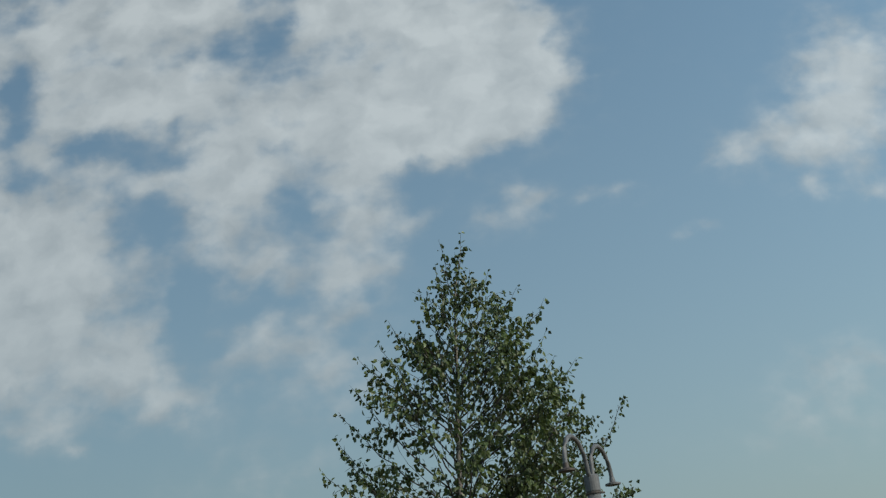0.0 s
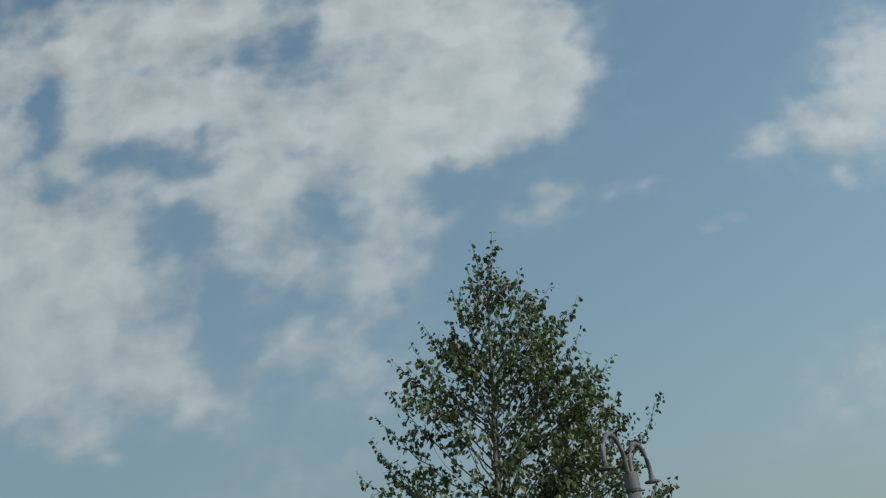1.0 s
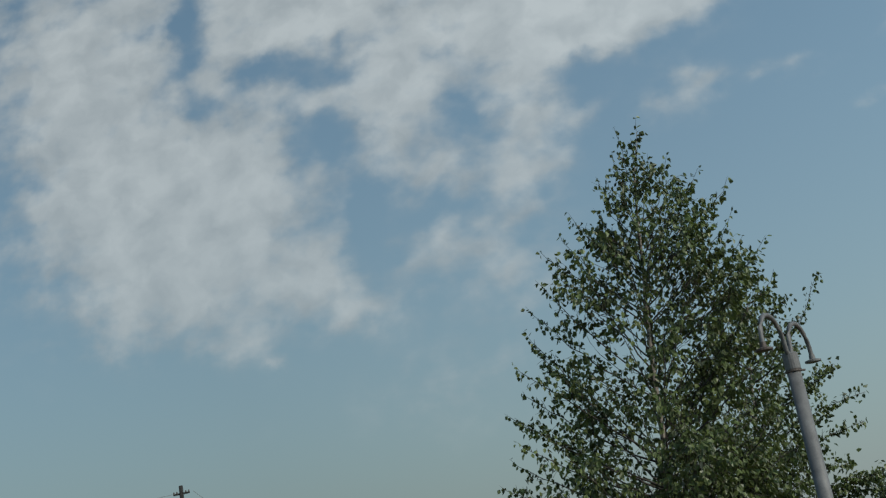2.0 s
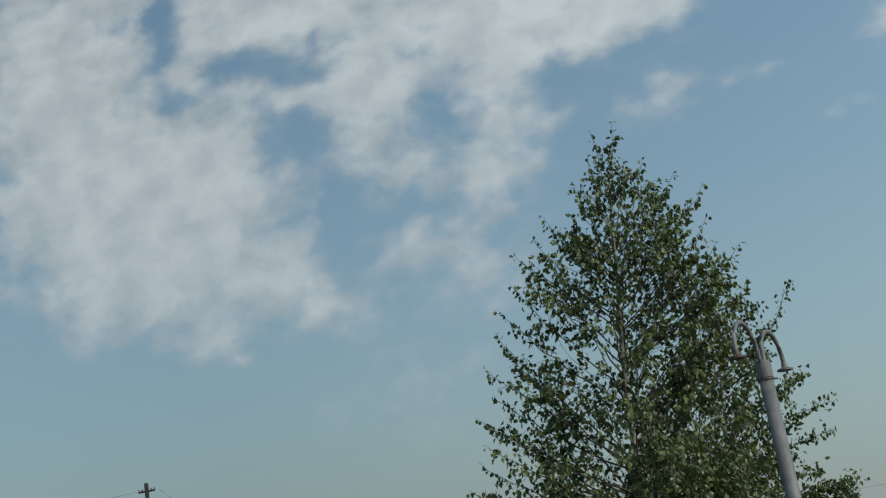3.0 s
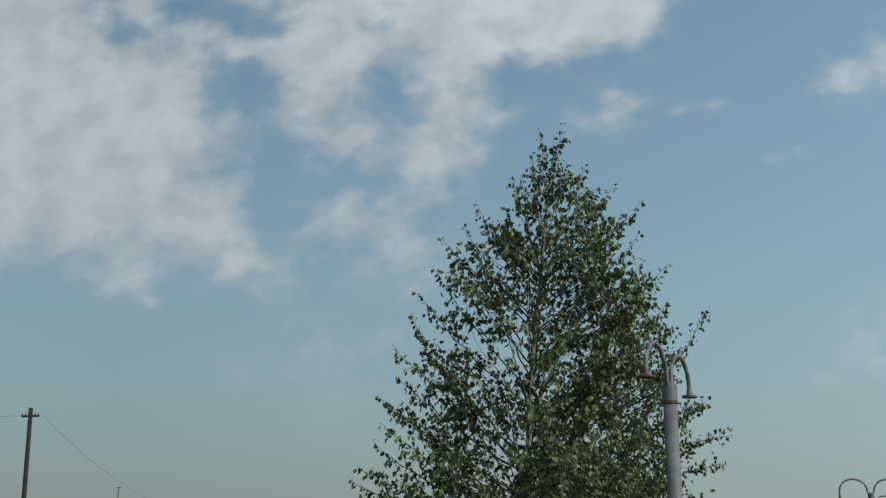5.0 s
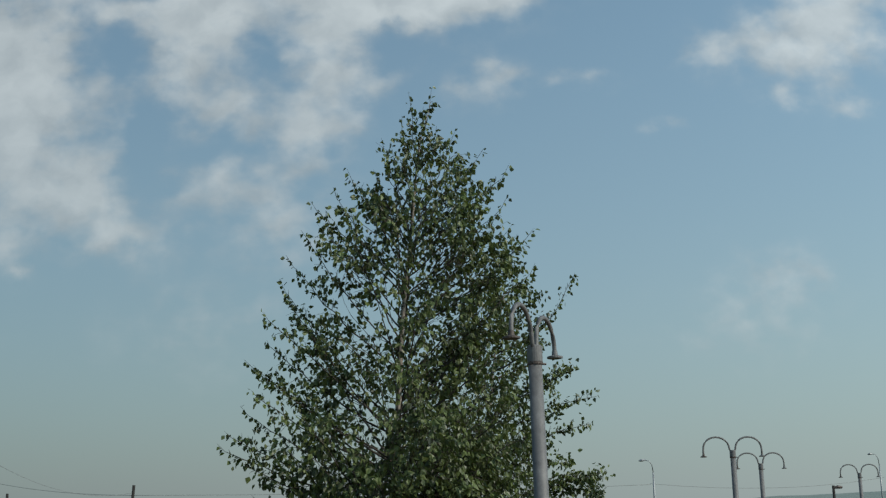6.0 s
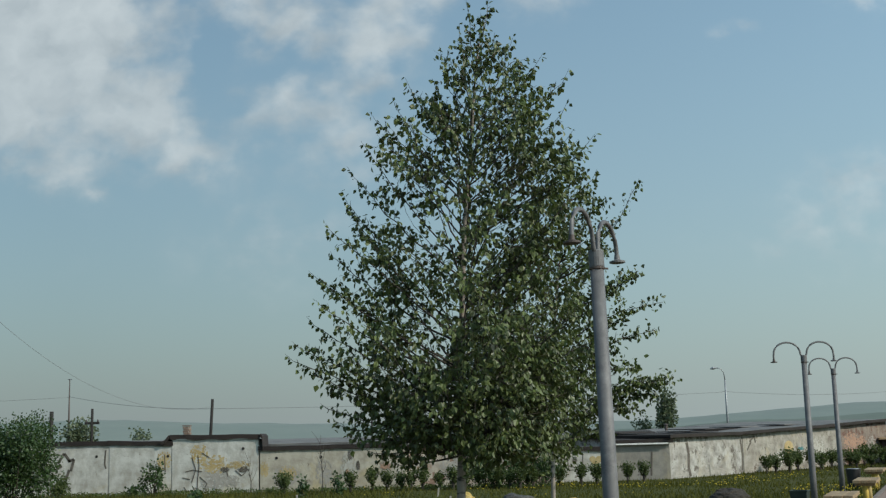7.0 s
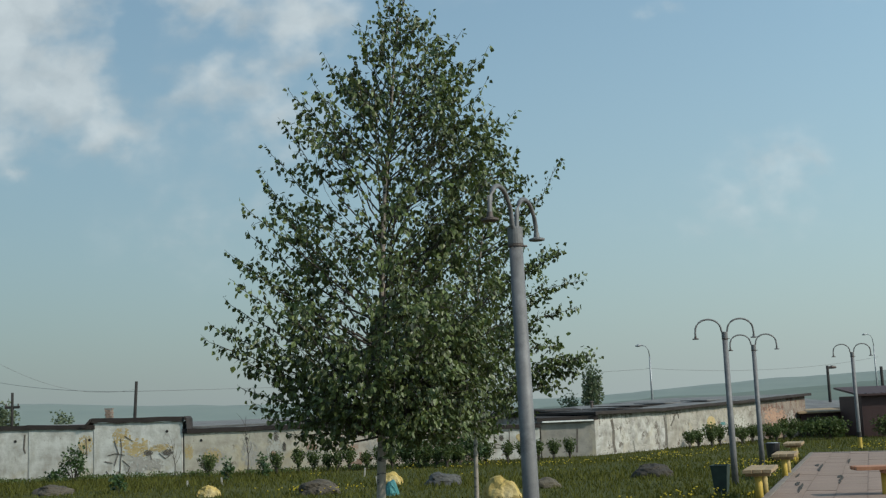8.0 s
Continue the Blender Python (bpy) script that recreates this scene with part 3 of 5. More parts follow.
class Grower:
    """Collects the wood and the leaves of one tree."""

    def __init__(self, seed):
        self.rnd = random.Random(seed)
        self.wood = bmesh.new()
        self.verts, self.faces = [], []

    def leaf(self, p, size, out):
        r = self.rnd
        along = (out * 0.35 + Vector((r.uniform(-0.7, 0.7), r.uniform(-0.7, 0.7), r.uniform(-1.6, 0.05)))).normalized()
        side = along.cross(Vector((r.uniform(-1, 1), r.uniform(-1, 1), r.uniform(-1, 1)))).normalized()
        if side.length < 0.5:
            side = Vector((1, 0, 0))
        fold = along.cross(side) * size * 0.12
        w = size * r.uniform(0.33, 0.44)
        base = p + along * size * 0.15
        k = len(self.verts)
        self.verts += [base, base + along * size * 0.35 + side * w + fold, base + along * size * 0.72 + side * w * 0.55 + fold,
                       base + along * size, base + along * size * 0.72 - side * w * 0.55 + fold, base + along * size * 0.35 - side * w + fold]
        self.faces += [(k, k + 1, k + 2, k + 3), (k, k + 3, k + 4, k + 5)]

    def bough(self, start, end, radius, sag=0.0, leaves=60, size=0.06, twigs=9, bare=0.2, spread=0.28, shoot=0.0):
        """A limb from start to end with twigs and leaves along it."""
        r = self.rnd
        start, end = Vector(start), Vector(end)
        length = (end - start).length
        n = max(4, int(length / 0.16))
        bend = Vector((r.uniform(-1, 1), r.uniform(-1, 1), r.uniform(-0.4, 0.4))) * 0.07 * length
        pts = []
        for k in range(n + 1):
            f = k / n
            p = start.lerp(end, f) + bend * math.sin(math.pi * f) + Vector((0, 0, -sag * math.sin(math.pi * f)))
            p += Vector((r.uniform(-1, 1), r.uniform(-1, 1), r.uniform(-1, 1))) * 0.012 * (0 < k < n)
            pts.append(p)
        tube(self.wood, pts, [radius * (1 - 0.85 * k / n) + 0.0015 for k in range(n + 1)], 5)
        way = (end - start).normalized()
        for k in range(twigs):
            f = bare + (1 - bare) * (k + r.random()) / twigs
            i = min(int(f * n), n - 1)
            p = pts[i].lerp(pts[i + 1], f * n - i)
            side = Vector((r.gauss(0, 1), r.gauss(0, 1), r.gauss(0, 0.7)))
            side = (side - way * side.dot(way)).normalized()
            tl = spread * (1.15 - 0.75 * f) * r.uniform(0.6, 1.3) * min(1.0, 0.5 + length / 2)
            q = p + (way * 0.75 + side * 0.9 + Vector((0, 0, 0.15))).normalized() * tl
            mid = p.lerp(q, 0.5) + Vector((0, 0, 0.03))
            tube(self.wood, [p, mid, q], [0.004, 0.003, 0.0015], 3, False)
            for _ in range(max(3, int(leaves / twigs * r.uniform(0.7, 1.3)))):
                g = r.random()
                at = p.lerp(mid, g * 2) if g < 0.5 else mid.lerp(q, g * 2 - 1)
                at = at + Vector((r.gauss(0, 1), r.gauss(0, 1), r.gauss(0, 1))) * 0.045
                self.leaf(at, size * r.uniform(0.7, 1.25), side)
        if shoot:
            tip = end + (way * 0.35 + Vector((r.uniform(-0.3, 0.3), r.uniform(-0.3, 0.3), 0.9))).normalized() * shoot * r.uniform(0.6, 1.2)
            tube(self.wood, [end, end.lerp(tip, 0.5) + way * 0.015, tip], [0.003, 0.0022, 0.0012], 3, False)
            for k in range(11):
                self.leaf(end.lerp(tip, (k + r.random()) / 11), size * r.uniform(0.6, 1.05), side)
        for _ in range(int(leaves * 0.16)):
            f = r.uniform(max(bare, 0.55), 1.0)
            i = min(int(f * n), n - 1)
            p = pts[i].lerp(pts[i + 1], f * n - i) + Vector((r.gauss(0, 1), r.gauss(0, 1), r.gauss(0, 1))) * 0.015
            self.leaf(p, size * r.uniform(0.7, 1.2), way)

    def finish(self, name, m, trunk_mesh, label, group, leaf_mat, wood_mat, trunk_mat):
        ob = thing(name, m, label, "tree", group)
        part("trunk", trunk_mesh, trunk_mat, ob, smooth=True)
        part("branch_work", self.wood, wood_mat, ob, "thin dark boughs and twigs", smooth=True, kind="stuff")
        crown = raw("crown", [tuple(v) for v in self.verts], self.faces, leaf_mat, ob)
        tagged(crown, "loose crown of small pointed green leaves", kind="stuff")
        return ob


def trunk_line(points, radii, sides=12):
    bm = bmesh.new()
    fine, rr = [], []
    for k in range(len(points) - 1):
        for j in range(6):
            f = j / 6
            fine.append(Vector(points[k]).lerp(Vector(points[k + 1]), f) + Vector((noise.noise((k + f, 1, 2)), noise.noise((k + f, 5, 2)), 0)) * 0.015)
            rr.append(radii[k] * (1 - f) + radii[k + 1] * f)
    fine.append(Vector(points[-1]))
    rr.append(radii[-1])
    return tube(bm, fine, rr, sides)


def main_birch():
    g = Grower(11)
    r = g.rnd
    axis = [(-0.04, 0, -0.15), (0.0, 0, 1.0), (0.03, 0.0, 1.8), (0.06, 0, 2.7), (0.15, 0, 4.0), (0.25, 0.0, 5.0), (0.34, -0.02, 5.5), (0.40, -0.02, 5.74)]
    zs = [a[2] for a in axis]

    def on_axis(z):
        return Vector((float(np.interp(z, zs, [a[0] for a in axis])), float(np.interp(z, zs, [a[1] for a in axis])), z))

    trunk = trunk_line(axis, [0.050, 0.041, 0.036, 0.029, 0.018, 0.009, 0.004, 0.0015])

    def limb(tip, rise, thick, gap, reach, size, start=0.28, shoot=0.2):
        """A limb that climbs from the stem to its tip, set with leafy twigs, and ends in a bare-sided leaf shoot."""
        tip = Vector(tip)
        base = on_axis(min(max(1.42, tip.z - rise), 5.45))
        length = (tip - base).length
        n = max(5, int(length / 0.12))
        low = base.lerp(tip, 0.5) + Vector((r.uniform(-1, 1), r.uniform(-1, 1), r.uniform(-2.0, 0.4))) * 0.05 * length
        pts = []
        for k in range(n + 1):
            f = k / n
            p = base * (1 - f) ** 2 + low * 2 * f * (1 - f) + tip * f * f
            pts.append(p + Vector((r.gauss(0, 1), r.gauss(0, 1), r.gauss(0, 1))) * 0.007 * (0 < k < n))
        tube(g.wood, pts, [thick * (1 - 0.9 * k / n) + 0.0013 for k in range(n + 1)], 5)
        way = (tip - base).normalized()
        count = max(3, int(length * (1 - start) / gap))
        for k in range(count):
            f = start + (0.97 - start) * (k + r.random()) / count
            i = min(int(f * n), n - 1)
            p = pts[i].lerp(pts[i + 1], f * n - i)
            side = Vector((r.gauss(0, 1), r.gauss(0, 1), r.gauss(0, 0.8)))
            side = (side - way * side.dot(way)).normalized()
            tl = reach * min(0.95 - 0.35 * f, (1.03 - f) * 3.0) * r.uniform(0.5, 1.35)
            q = p + (way * r.uniform(0.3, 1.0) + side * 0.85 + Vector((0, 0, r.uniform(-0.25, 0.35)))).normalized() * tl
            mid = p.lerp(q, 0.55) + Vector((0, 0, 0.12 * tl))
            tube(g.wood, [p, mid, q], [0.0034, 0.0024, 0.001], 3, False)
            m = max(2, int(tl / 0.024))
            for j in range(m):
                h = (j + r.random()) / m
                at = p.lerp(mid, h / 0.55) if h < 0.55 else mid.lerp(q, (h - 0.55) / 0.45)
                g.leaf(at + Vector((r.gauss(0, 1), r.gauss(0, 1), r.gauss(-0.4, 1))) * 0.02, size * r.uniform(0.7, 1.2), side)
        if shoot:
            end = tip + (way * 0.7 + Vector((r.uniform(-0.15, 0.15), r.uniform(-0.2, 0.2), r.uniform(0.2, 0.6)))).normalized() * shoot * r.uniform(0.3, 0.6)
            tube(g.wood, [tip, tip.lerp(end, 0.5), end], [0.0026, 0.002, 0.001], 3, False)
            back = pts[max(0, n - max(2, int(shoot / 0.12)))]
            for k in range(int(shoot / 0.016)):
                f = (k + r.random()) / int(shoot / 0.016)
                at = back.lerp(tip, f / 0.7) if f < 0.7 else tip.lerp(end, (f - 0.7) / 0.3)
                g.leaf(at + Vector((r.gauss(0, 1), r.gauss(0, 1), r.gauss(0, 1))) * 0.012, size * r.uniform(0.65, 1.0), way)

    # limbs that reach the outline, side and height of their tips
    upper = ((0.40, 5.76), (0.21, 5.70), (0.33, 5.55), (0.12, 5.44), (0.45, 5.42), (-0.05, 5.20), (-0.14, 4.98), (-0.36, 4.90), (-0.53, 4.78), (-0.70, 4.60), (-0.56, 4.45), (-0.80, 4.34),
             (-0.95, 4.10), (-1.02, 3.85), (-0.90, 3.62), (-0.76, 3.40), (0.61, 5.36), (0.86, 5.17), (0.75, 4.98), (1.10, 4.95), (0.92, 4.80), (1.07, 4.60), (1.12, 4.40), (1.30, 4.30), (1.15, 4.13), (1.35, 4.00), (1.10, 3.78))
    for x, z in upper:
        high = max(0.0, (z - 3.3) / 2.4)
        limb((x, r.uniform(-0.22, 0.22) * (1.1 - high), z), (1.35 - 0.75 * high) * r.uniform(0.85, 1.15), 0.011 - 0.007 * high, 0.060, 0.31 - 0.14 * high, 0.060, 0.3, 0.28)
    lower = ((-1.10, 3.48, 1.0), (-1.16, 3.32, 0.9), (-1.18, 3.02, 0.8), (-0.95, 2.85, 0.8), (-1.29, 3.10, 0.9), (-1.20, 2.80, 0.7), (-1.33, 2.66, 0.7), (-1.46, 2.45, 0.6), (-1.53, 2.33, 0.6), (-1.28, 2.17, 0.5), (-1.12, 2.06, 0.4), (-1.21, 1.88, 0.3), (-1.08, 1.72, 0.2),
             (-0.92, 1.60, 0.1), (-0.80, 1.46, 0.0), (-0.56, 1.34, 0.0), (-0.28, 1.62, 0.1), (0.27, 1.45, 0.05), (0.64, 1.42, 0.0), (0.90, 1.48, 0.1), (1.10, 1.56, 0.2), (1.18, 1.80, 0.3), (1.20, 2.10, 0.4), (1.24, 2.40, 0.5),
             (1.24, 2.70, 0.6), (1.22, 3.00, 0.7), (1.20, 3.30, 0.8), (1.16, 3.55, 0.9))
    for x, z, rise in lower:
        limb((x, r.uniform(-0.55, 0.1), z), rise, 0.011, 0.064, 0.28, 0.060, 0.36, 0.20)
    # limbs to the front and the back, and short ones round the stem
    tip_z = [1.42, 1.7, 1.95, 2.4, 2.8, 3.2, 3.6, 4.0, 4.4, 4.8, 5.2, 5.5, 5.75]
    left = [-0.45, -0.75, -0.85, -1.20, -1.05, -0.85, -0.66, -0.84, -0.74, -0.36, 0.02, 0.18, 0.30]
    right = [0.55, 1.00, 1.10, 1.15, 1.18, 1.15, 1.10, 1.18, 1.05, 0.90, 0.70, 0.50, 0.42]
    for k in range(104):
        z = 1.55 + 3.85 * ((k + 0.5) / 104) ** 1.12
        a = k * 2.39996 + r.uniform(-0.3, 0.3)
        lo, hi = float(np.interp(z, tip_z, left)), float(np.interp(z, tip_z, right))
        half = (hi - lo) / 2 * r.uniform(0.6, 0.95)
        x = (lo + hi) / 2 + math.cos(a) * half
        if (x < -0.2 and 2.9 < z < 4.5 and r.random() < 0.6) or (x < -0.55 and z < 2.2 and r.random() < 0.6):
            continue
        dense = 0.058 if z < 2.5 else 0.084
        limb((x, math.sin(a) * half * 0.95, z), min(1.3, half * r.uniform(0.8, 1.6)), 0.004 + 0.006 * half, dense, 0.34 if z < 3.2 else 0.28, 0.060, 0.35, 0.0)
    # leafy sprays in clumps through the crown, closer towards its foot and its sunny side
    made = 0
    while made < 400:
        z = 1.58 + 3.67 * r.random() ** 1.2
        lo, hi = float(np.interp(z, tip_z, left)), float(np.interp(z, tip_z, right))
        half = (hi - lo) / 2 * 0.92
        a, d = r.uniform(0, 2 * math.pi), r.random() ** 0.42
        if r.random() > half / 1.1:
            continue
        p = Vector(((lo + hi) / 2 + math.cos(a) * half * d, math.sin(a) * half * d, z))
        need = -0.15 if z < 2.4 and p.x > -0.3 else (0.24 if p.x < 0.05 and 2.6 < z < 4.2 else 0.10)
        if noise.noise(p * 1.9 + Vector((3.1, 0.4, 7.7))) + 0.5 * noise.noise(p * 4.3) < need:
            continue
        made += 1
        out = Vector((math.cos(a), math.sin(a), 0))
        q = p + (out * r.uniform(0.2, 0.8) + Vector((r.uniform(-0.4, 0.4), r.uniform(-0.4, 0.4), r.uniform(-0.5, 0.3) if z < 2.6 else r.uniform(0.0, 0.9)))).normalized() * r.uniform(0.18, 0.36)
        root = on_axis(max(1.2, z - half * d * r.uniform(0.5, 1.0))).lerp(p, 0.55)
        tube(g.wood, [root, root.lerp(p, 0.6) + out * 0.03, p, q], [0.004, 0.0034, 0.0026, 0.001], 3, False)
        for _ in range(int(r.uniform(14, 24))):
            f = r.random()
            g.leaf(p.lerp(q, f) + Vector((r.gauss(0, 1), r.gauss(0, 1), r.gauss(-0.3, 1))) * (0.055 - 0.03 * f), 0.060 * r.uniform(0.7, 1.2), out)
    # a close skirt of hanging leaves on the sunny side of the stem
    for _ in range(150):
        a, d = r.uniform(-1.9, 1.3), r.random() ** 0.5
        p = Vector((0.12 + math.cos(a) * 0.92 * d, math.sin(a) * 0.8 * d, 1.50 + 1.15 * r.random() ** 1.2))
        q = p + Vector((r.uniform(-0.15, 0.2), r.uniform(-0.15, 0.15), r.uniform(-0.26, -0.02)))
        root = on_axis(max(1.45, p.z - 0.1)).lerp(p, 0.5)
        tube(g.wood, [root, p, q], [0.0036, 0.0026, 0.001], 3, False)
        for _ in range(int(r.uniform(14, 22))):
            f = r.random()
            g.leaf(p.lerp(q, f) + Vector((r.gauss(0, 1), r.gauss(0, 1), r.gauss(0, 1))) * 0.045, 0.058 * r.uniform(0.7, 1.2), Vector((math.cos(a), math.sin(a), 0)))
    return g.finish("birch_tree", pose(-0.585, 10.7, 0), trunk, "young birch tree with a loose egg-shaped crown of fresh green leaves", "birch trees", LEAF, TWIG, BIRCH_BARK)


def second_birch():
    g = Grower(23)
    r = g.rnd
    axis = [(0, 0, -0.15), (0.01, 0, 1.0), (0.03, 0, 2.0), (0.12, 0, 3.0), (0.25, 0, 4.0), (0.4, 0, 4.9)]
    zs = [a[2] for a in axis]

    def on_axis(z):
        return Vector((float(np.interp(z, zs, [a[0] for a in axis])), 0, z))

    trunk = trunk_line(axis, [0.032, 0.026, 0.021, 0.015, 0.009, 0.003], 10)
    tip_z, wide = [1.6, 2.2, 3.0, 3.8, 4.4, 4.9], [0.6, 0.95, 1.05, 0.85, 0.5, 0.1]
    for k in range(42):
        z = 1.65 + 3.1 * (k + 0.5) / 42
        a = k * 2.39996 + 1.0
        reach = float(np.interp(z, tip_z, wide)) * r.uniform(0.55, 1.0)
        base = on_axis(max(1.3, z - reach * r.uniform(0.3, 0.8)))
        tip = on_axis(z) + Vector((math.cos(a) * reach, math.sin(a) * reach, 0))
        g.bough(base, tip, 0.012, 0.02, int(70 + 100 * reach), 0.052, 11, 0.25, 0.36)
    for base_z, tip, leaves in ((3.2, (0.90, 0.0, 4.12), 45), (2.8, (1.17, 0.0, 3.50), 55), (2.6, (0.82, 0.0, 3.34), 60), (2.5, (1.43, 0.0, 3.14), 50), (2.2, (1.02, 0.1, 3.0), 50),
                                (2.1, (1.33, -0.1, 2.80), 50), (1.9, (0.84, 0.1, 2.56), 60), (1.65, (1.50, -0.1, 2.22), 80), (1.6, (1.34, -0.2, 2.17), 80), (1.5, (1.02, -0.2, 1.86), 80), (1.4, (0.6, -0.3, 1.55), 60), (1.6, (1.28, -0.1, 2.02), 80), (1.9, (1.12, 0.0, 2.36), 60)):
        g.bough(on_axis(base_z), tip, 0.007, -0.16, int(leaves * 1.9), 0.062, max(10, leaves // 4), 0.32, 0.15)
    g.bough(on_axis(3.5), (1.20, 0.0, 4.62), 0.006, 0.10, 42, 0.060, 16, 0.3, 0.075, 0.1)
    return g.finish("birch_tree", pose(0.36, 14.0, 0), trunk, "slender young birch with long drooping side sprays, behind the larger one", "birch trees", LEAF, TWIG, BIRCH_BARK)


def leafy(name, m, label, category, group, wide, tall, low, count, size, seed, mat, stem_mat=TWIG, stem_r=0.03, lumps=7, depth=None, flare=0.0):
    """A bush or small tree: stems under a crown of lumpy leaf clusters; flare widens it upwards."""
    r = random.Random(seed)
    ob = thing(name, m, label, category, group)
    bm = bmesh.new()
    centres = []
    for k in range(lumps):
        a = k * 2.4 + r.random()
        f = r.random() ** 0.6
        centres.append(Vector((math.cos(a) * wide * 0.33 * f, math.sin(a) * (depth or wide) * 0.33 * f, low + (tall - low) * (0.2 + 0.62 * (k + 0.5) / lumps))))
    for c in centres:
        tube(bm, [(c.x * 0.1, c.y * 0.1, -0.1), (c.x * 0.3, c.y * 0.3, low), tuple(c)], [stem_r, stem_r * 0.7, stem_r * 0.2], 5)
    part("woody_base", bm, stem_mat, ob, kind="stuff")
    verts, faces = [], []
    rad = Vector((wide * 0.26, (depth or wide) * 0.26, (tall - low) * 0.27))
    for k in range(count):
        c = centres[k % lumps]
        d = Vector((r.gauss(0, 1), r.gauss(0, 1), r.gauss(0, 1))).normalized() * (r.random() ** 0.4) * r.uniform(0.8, 1.15)
        p = c + Vector((d.x * rad.x, d.y * rad.y, d.z * rad.z))
        p.z = max(p.z, low * 0.5)
        if flare:
            k_out = 1 - flare + 1.5 * flare * min(1.0, max(0.0, (p.z - low) / (tall - low)))
            p.x, p.y = p.x * k_out, p.y * k_out
        al = (d + Vector((r.uniform(-1, 1), r.uniform(-1, 1), r.uniform(-1, 0.6)))).normalized()
        sd = al.cross(Vector((r.uniform(-1, 1), r.uniform(-1, 1), r.uniform(-1, 1)))).normalized()
        sz = size * r.uniform(0.6, 1.3)
        b = len(verts)
        verts += [tuple(p), tuple(p + al * sz * 0.5 + sd * sz * 0.4), tuple(p + al * sz), tuple(p + al * sz * 0.5 - sd * sz * 0.4)]
        faces.append((b, b + 1, b + 2, b + 3))
    tagged(raw("crown", verts, faces, mat, ob), kind="stuff")
    return ob


main_birch()
second_birch()

# ---------------------------------------------------------------- lamps


def arm_line(way, reach, rise, drop):
    """The bent arm of a park lamp: up from the collar, over in an arc, and down."""
    pts = [(0.02 * way, 0, -0.06)]
    for k in range(13):
        a = math.pi * (1 - k / 12)
        pts.append((way * (reach / 2 + 0.03 + (reach / 2 - 0.03) * math.cos(a)), 0, rise * math.sin(a) ** 0.85 if 0 < k < 12 else (0.02 if k == 0 else -0.01)))
    pts.append((way * reach, 0, -drop))
    return pts


def park_lamp(label, rise, drop):
    ob = thing("park_lamp", Matrix(), label, "street lamp", "park lamps")
    part("pole", tube(bmesh.new(), [(0, 0, -0.1), (0, 0, 0.8), (0, 0, 2.9)], [0.066, 0.062, 0.053], 20), GREY_PAINT, ob, smooth=True)
    part("collar", turned(bmesh.new(), [(0.055, 2.865), (0.060, 2.87), (0.060, 2.99), (0.052, 3.0)], 20), GREY_PAINT, ob)
    part("clamp_ring", turned(bmesh.new(), [(0.056, 2.845), (0.063, 2.85), (0.063, 2.864), (0.056, 2.868)], 20), DARK_STEEL, ob)
    part("bolt", tube(bmesh.new(), [(0.045, -0.04, 2.857), (0.075, -0.066, 2.857)], 0.009, 6), DARK_STEEL, ob)
    for way in (-1, 1):
        line = [(x, y, z + 3.0) for x, y, z in arm_line(way, 0.60, rise, drop)]
        arm = part("arm", tube(bmesh.new(), line, 0.0185, 10), GREY_PAINT, ob, smooth=True)
        foot = turned(bmesh.new(), [(0.022, 0.05), (0.026, 0.012), (0.066, 0.0), (0.066, -0.014), (0.05, -0.018)], 18)
        bmesh.ops.translate(foot, verts=foot.verts, vec=(way * 0.60, 0, 3.0 - drop))
        part("lamp_plate", foot, DARK_STEEL if way < 0 else GREY_PAINT, arm, "round lamp plate without a shade")
    return ob


lamp = park_lamp("grey painted park lamp with two bent arms, beside the birch", 0.27, 0.015)
lamp.matrix_basis = pose(0.648, 8.82, 0, 0, -0.7, 0) @ pose(0, 0, 0, 0, 0, 69)
first = park_lamp("grey painted park lamp with two bent arms beside the square", 0.26, 0.12)
first.matrix_basis = pose(5.74, 23.3, 0, 0, 0, 4)
copy_thing(first, pose(7.9, 29.2, 0, 0, 0, 4))
far = copy_thing(first, pose(13.0, 36.6, 0, 0, 0, 2))

# yellow and black bands at the foot of the far lamp
for k, (z0, z1, mat) in enumerate(((0.0, 0.34, YELLOW_PAINT), (0.34, 0.5, TAR_WOOD))):
    sleeve = turned(bmesh.new(), [(0.070, z0), (0.070, z1), (0.066, z1 + 0.004)], 16)
    part("painted_band", sleeve, mat, far, "yellow painted foot" if k == 0 else "black painted band")

# ---------------------------------------------------------------- wall paintings, vents, chimney
for k, (x, z, w, h, mat) in enumerate(((0.66, 1.24, 0.60, 0.62, PAINT_OCHRE), (1.15, 0.9, 1.0, 0.6, PAINT_OCHRE), (1.95, 0.86, 0.8, 0.25, PAINT_OCHRE), (1.25, 0.42, 0.85, 0.6, PAINT_GREY),
                                       (0.95, 0.25, 0.5, 0.35, PAINT_GREY), (1.7, 0.35, 0.6, 0.4, PAINT_GREY), (1.5, 0.72, 0.3, 0.2, PAINT_DARK), (2.1, 0.72, 0.35, 0.2, PAINT_DARK))):
    daub(g3, mat, x + 0.25, z, w, h, 2.0 + k * 1.7, y=-0.004 - 0.0012 * k)
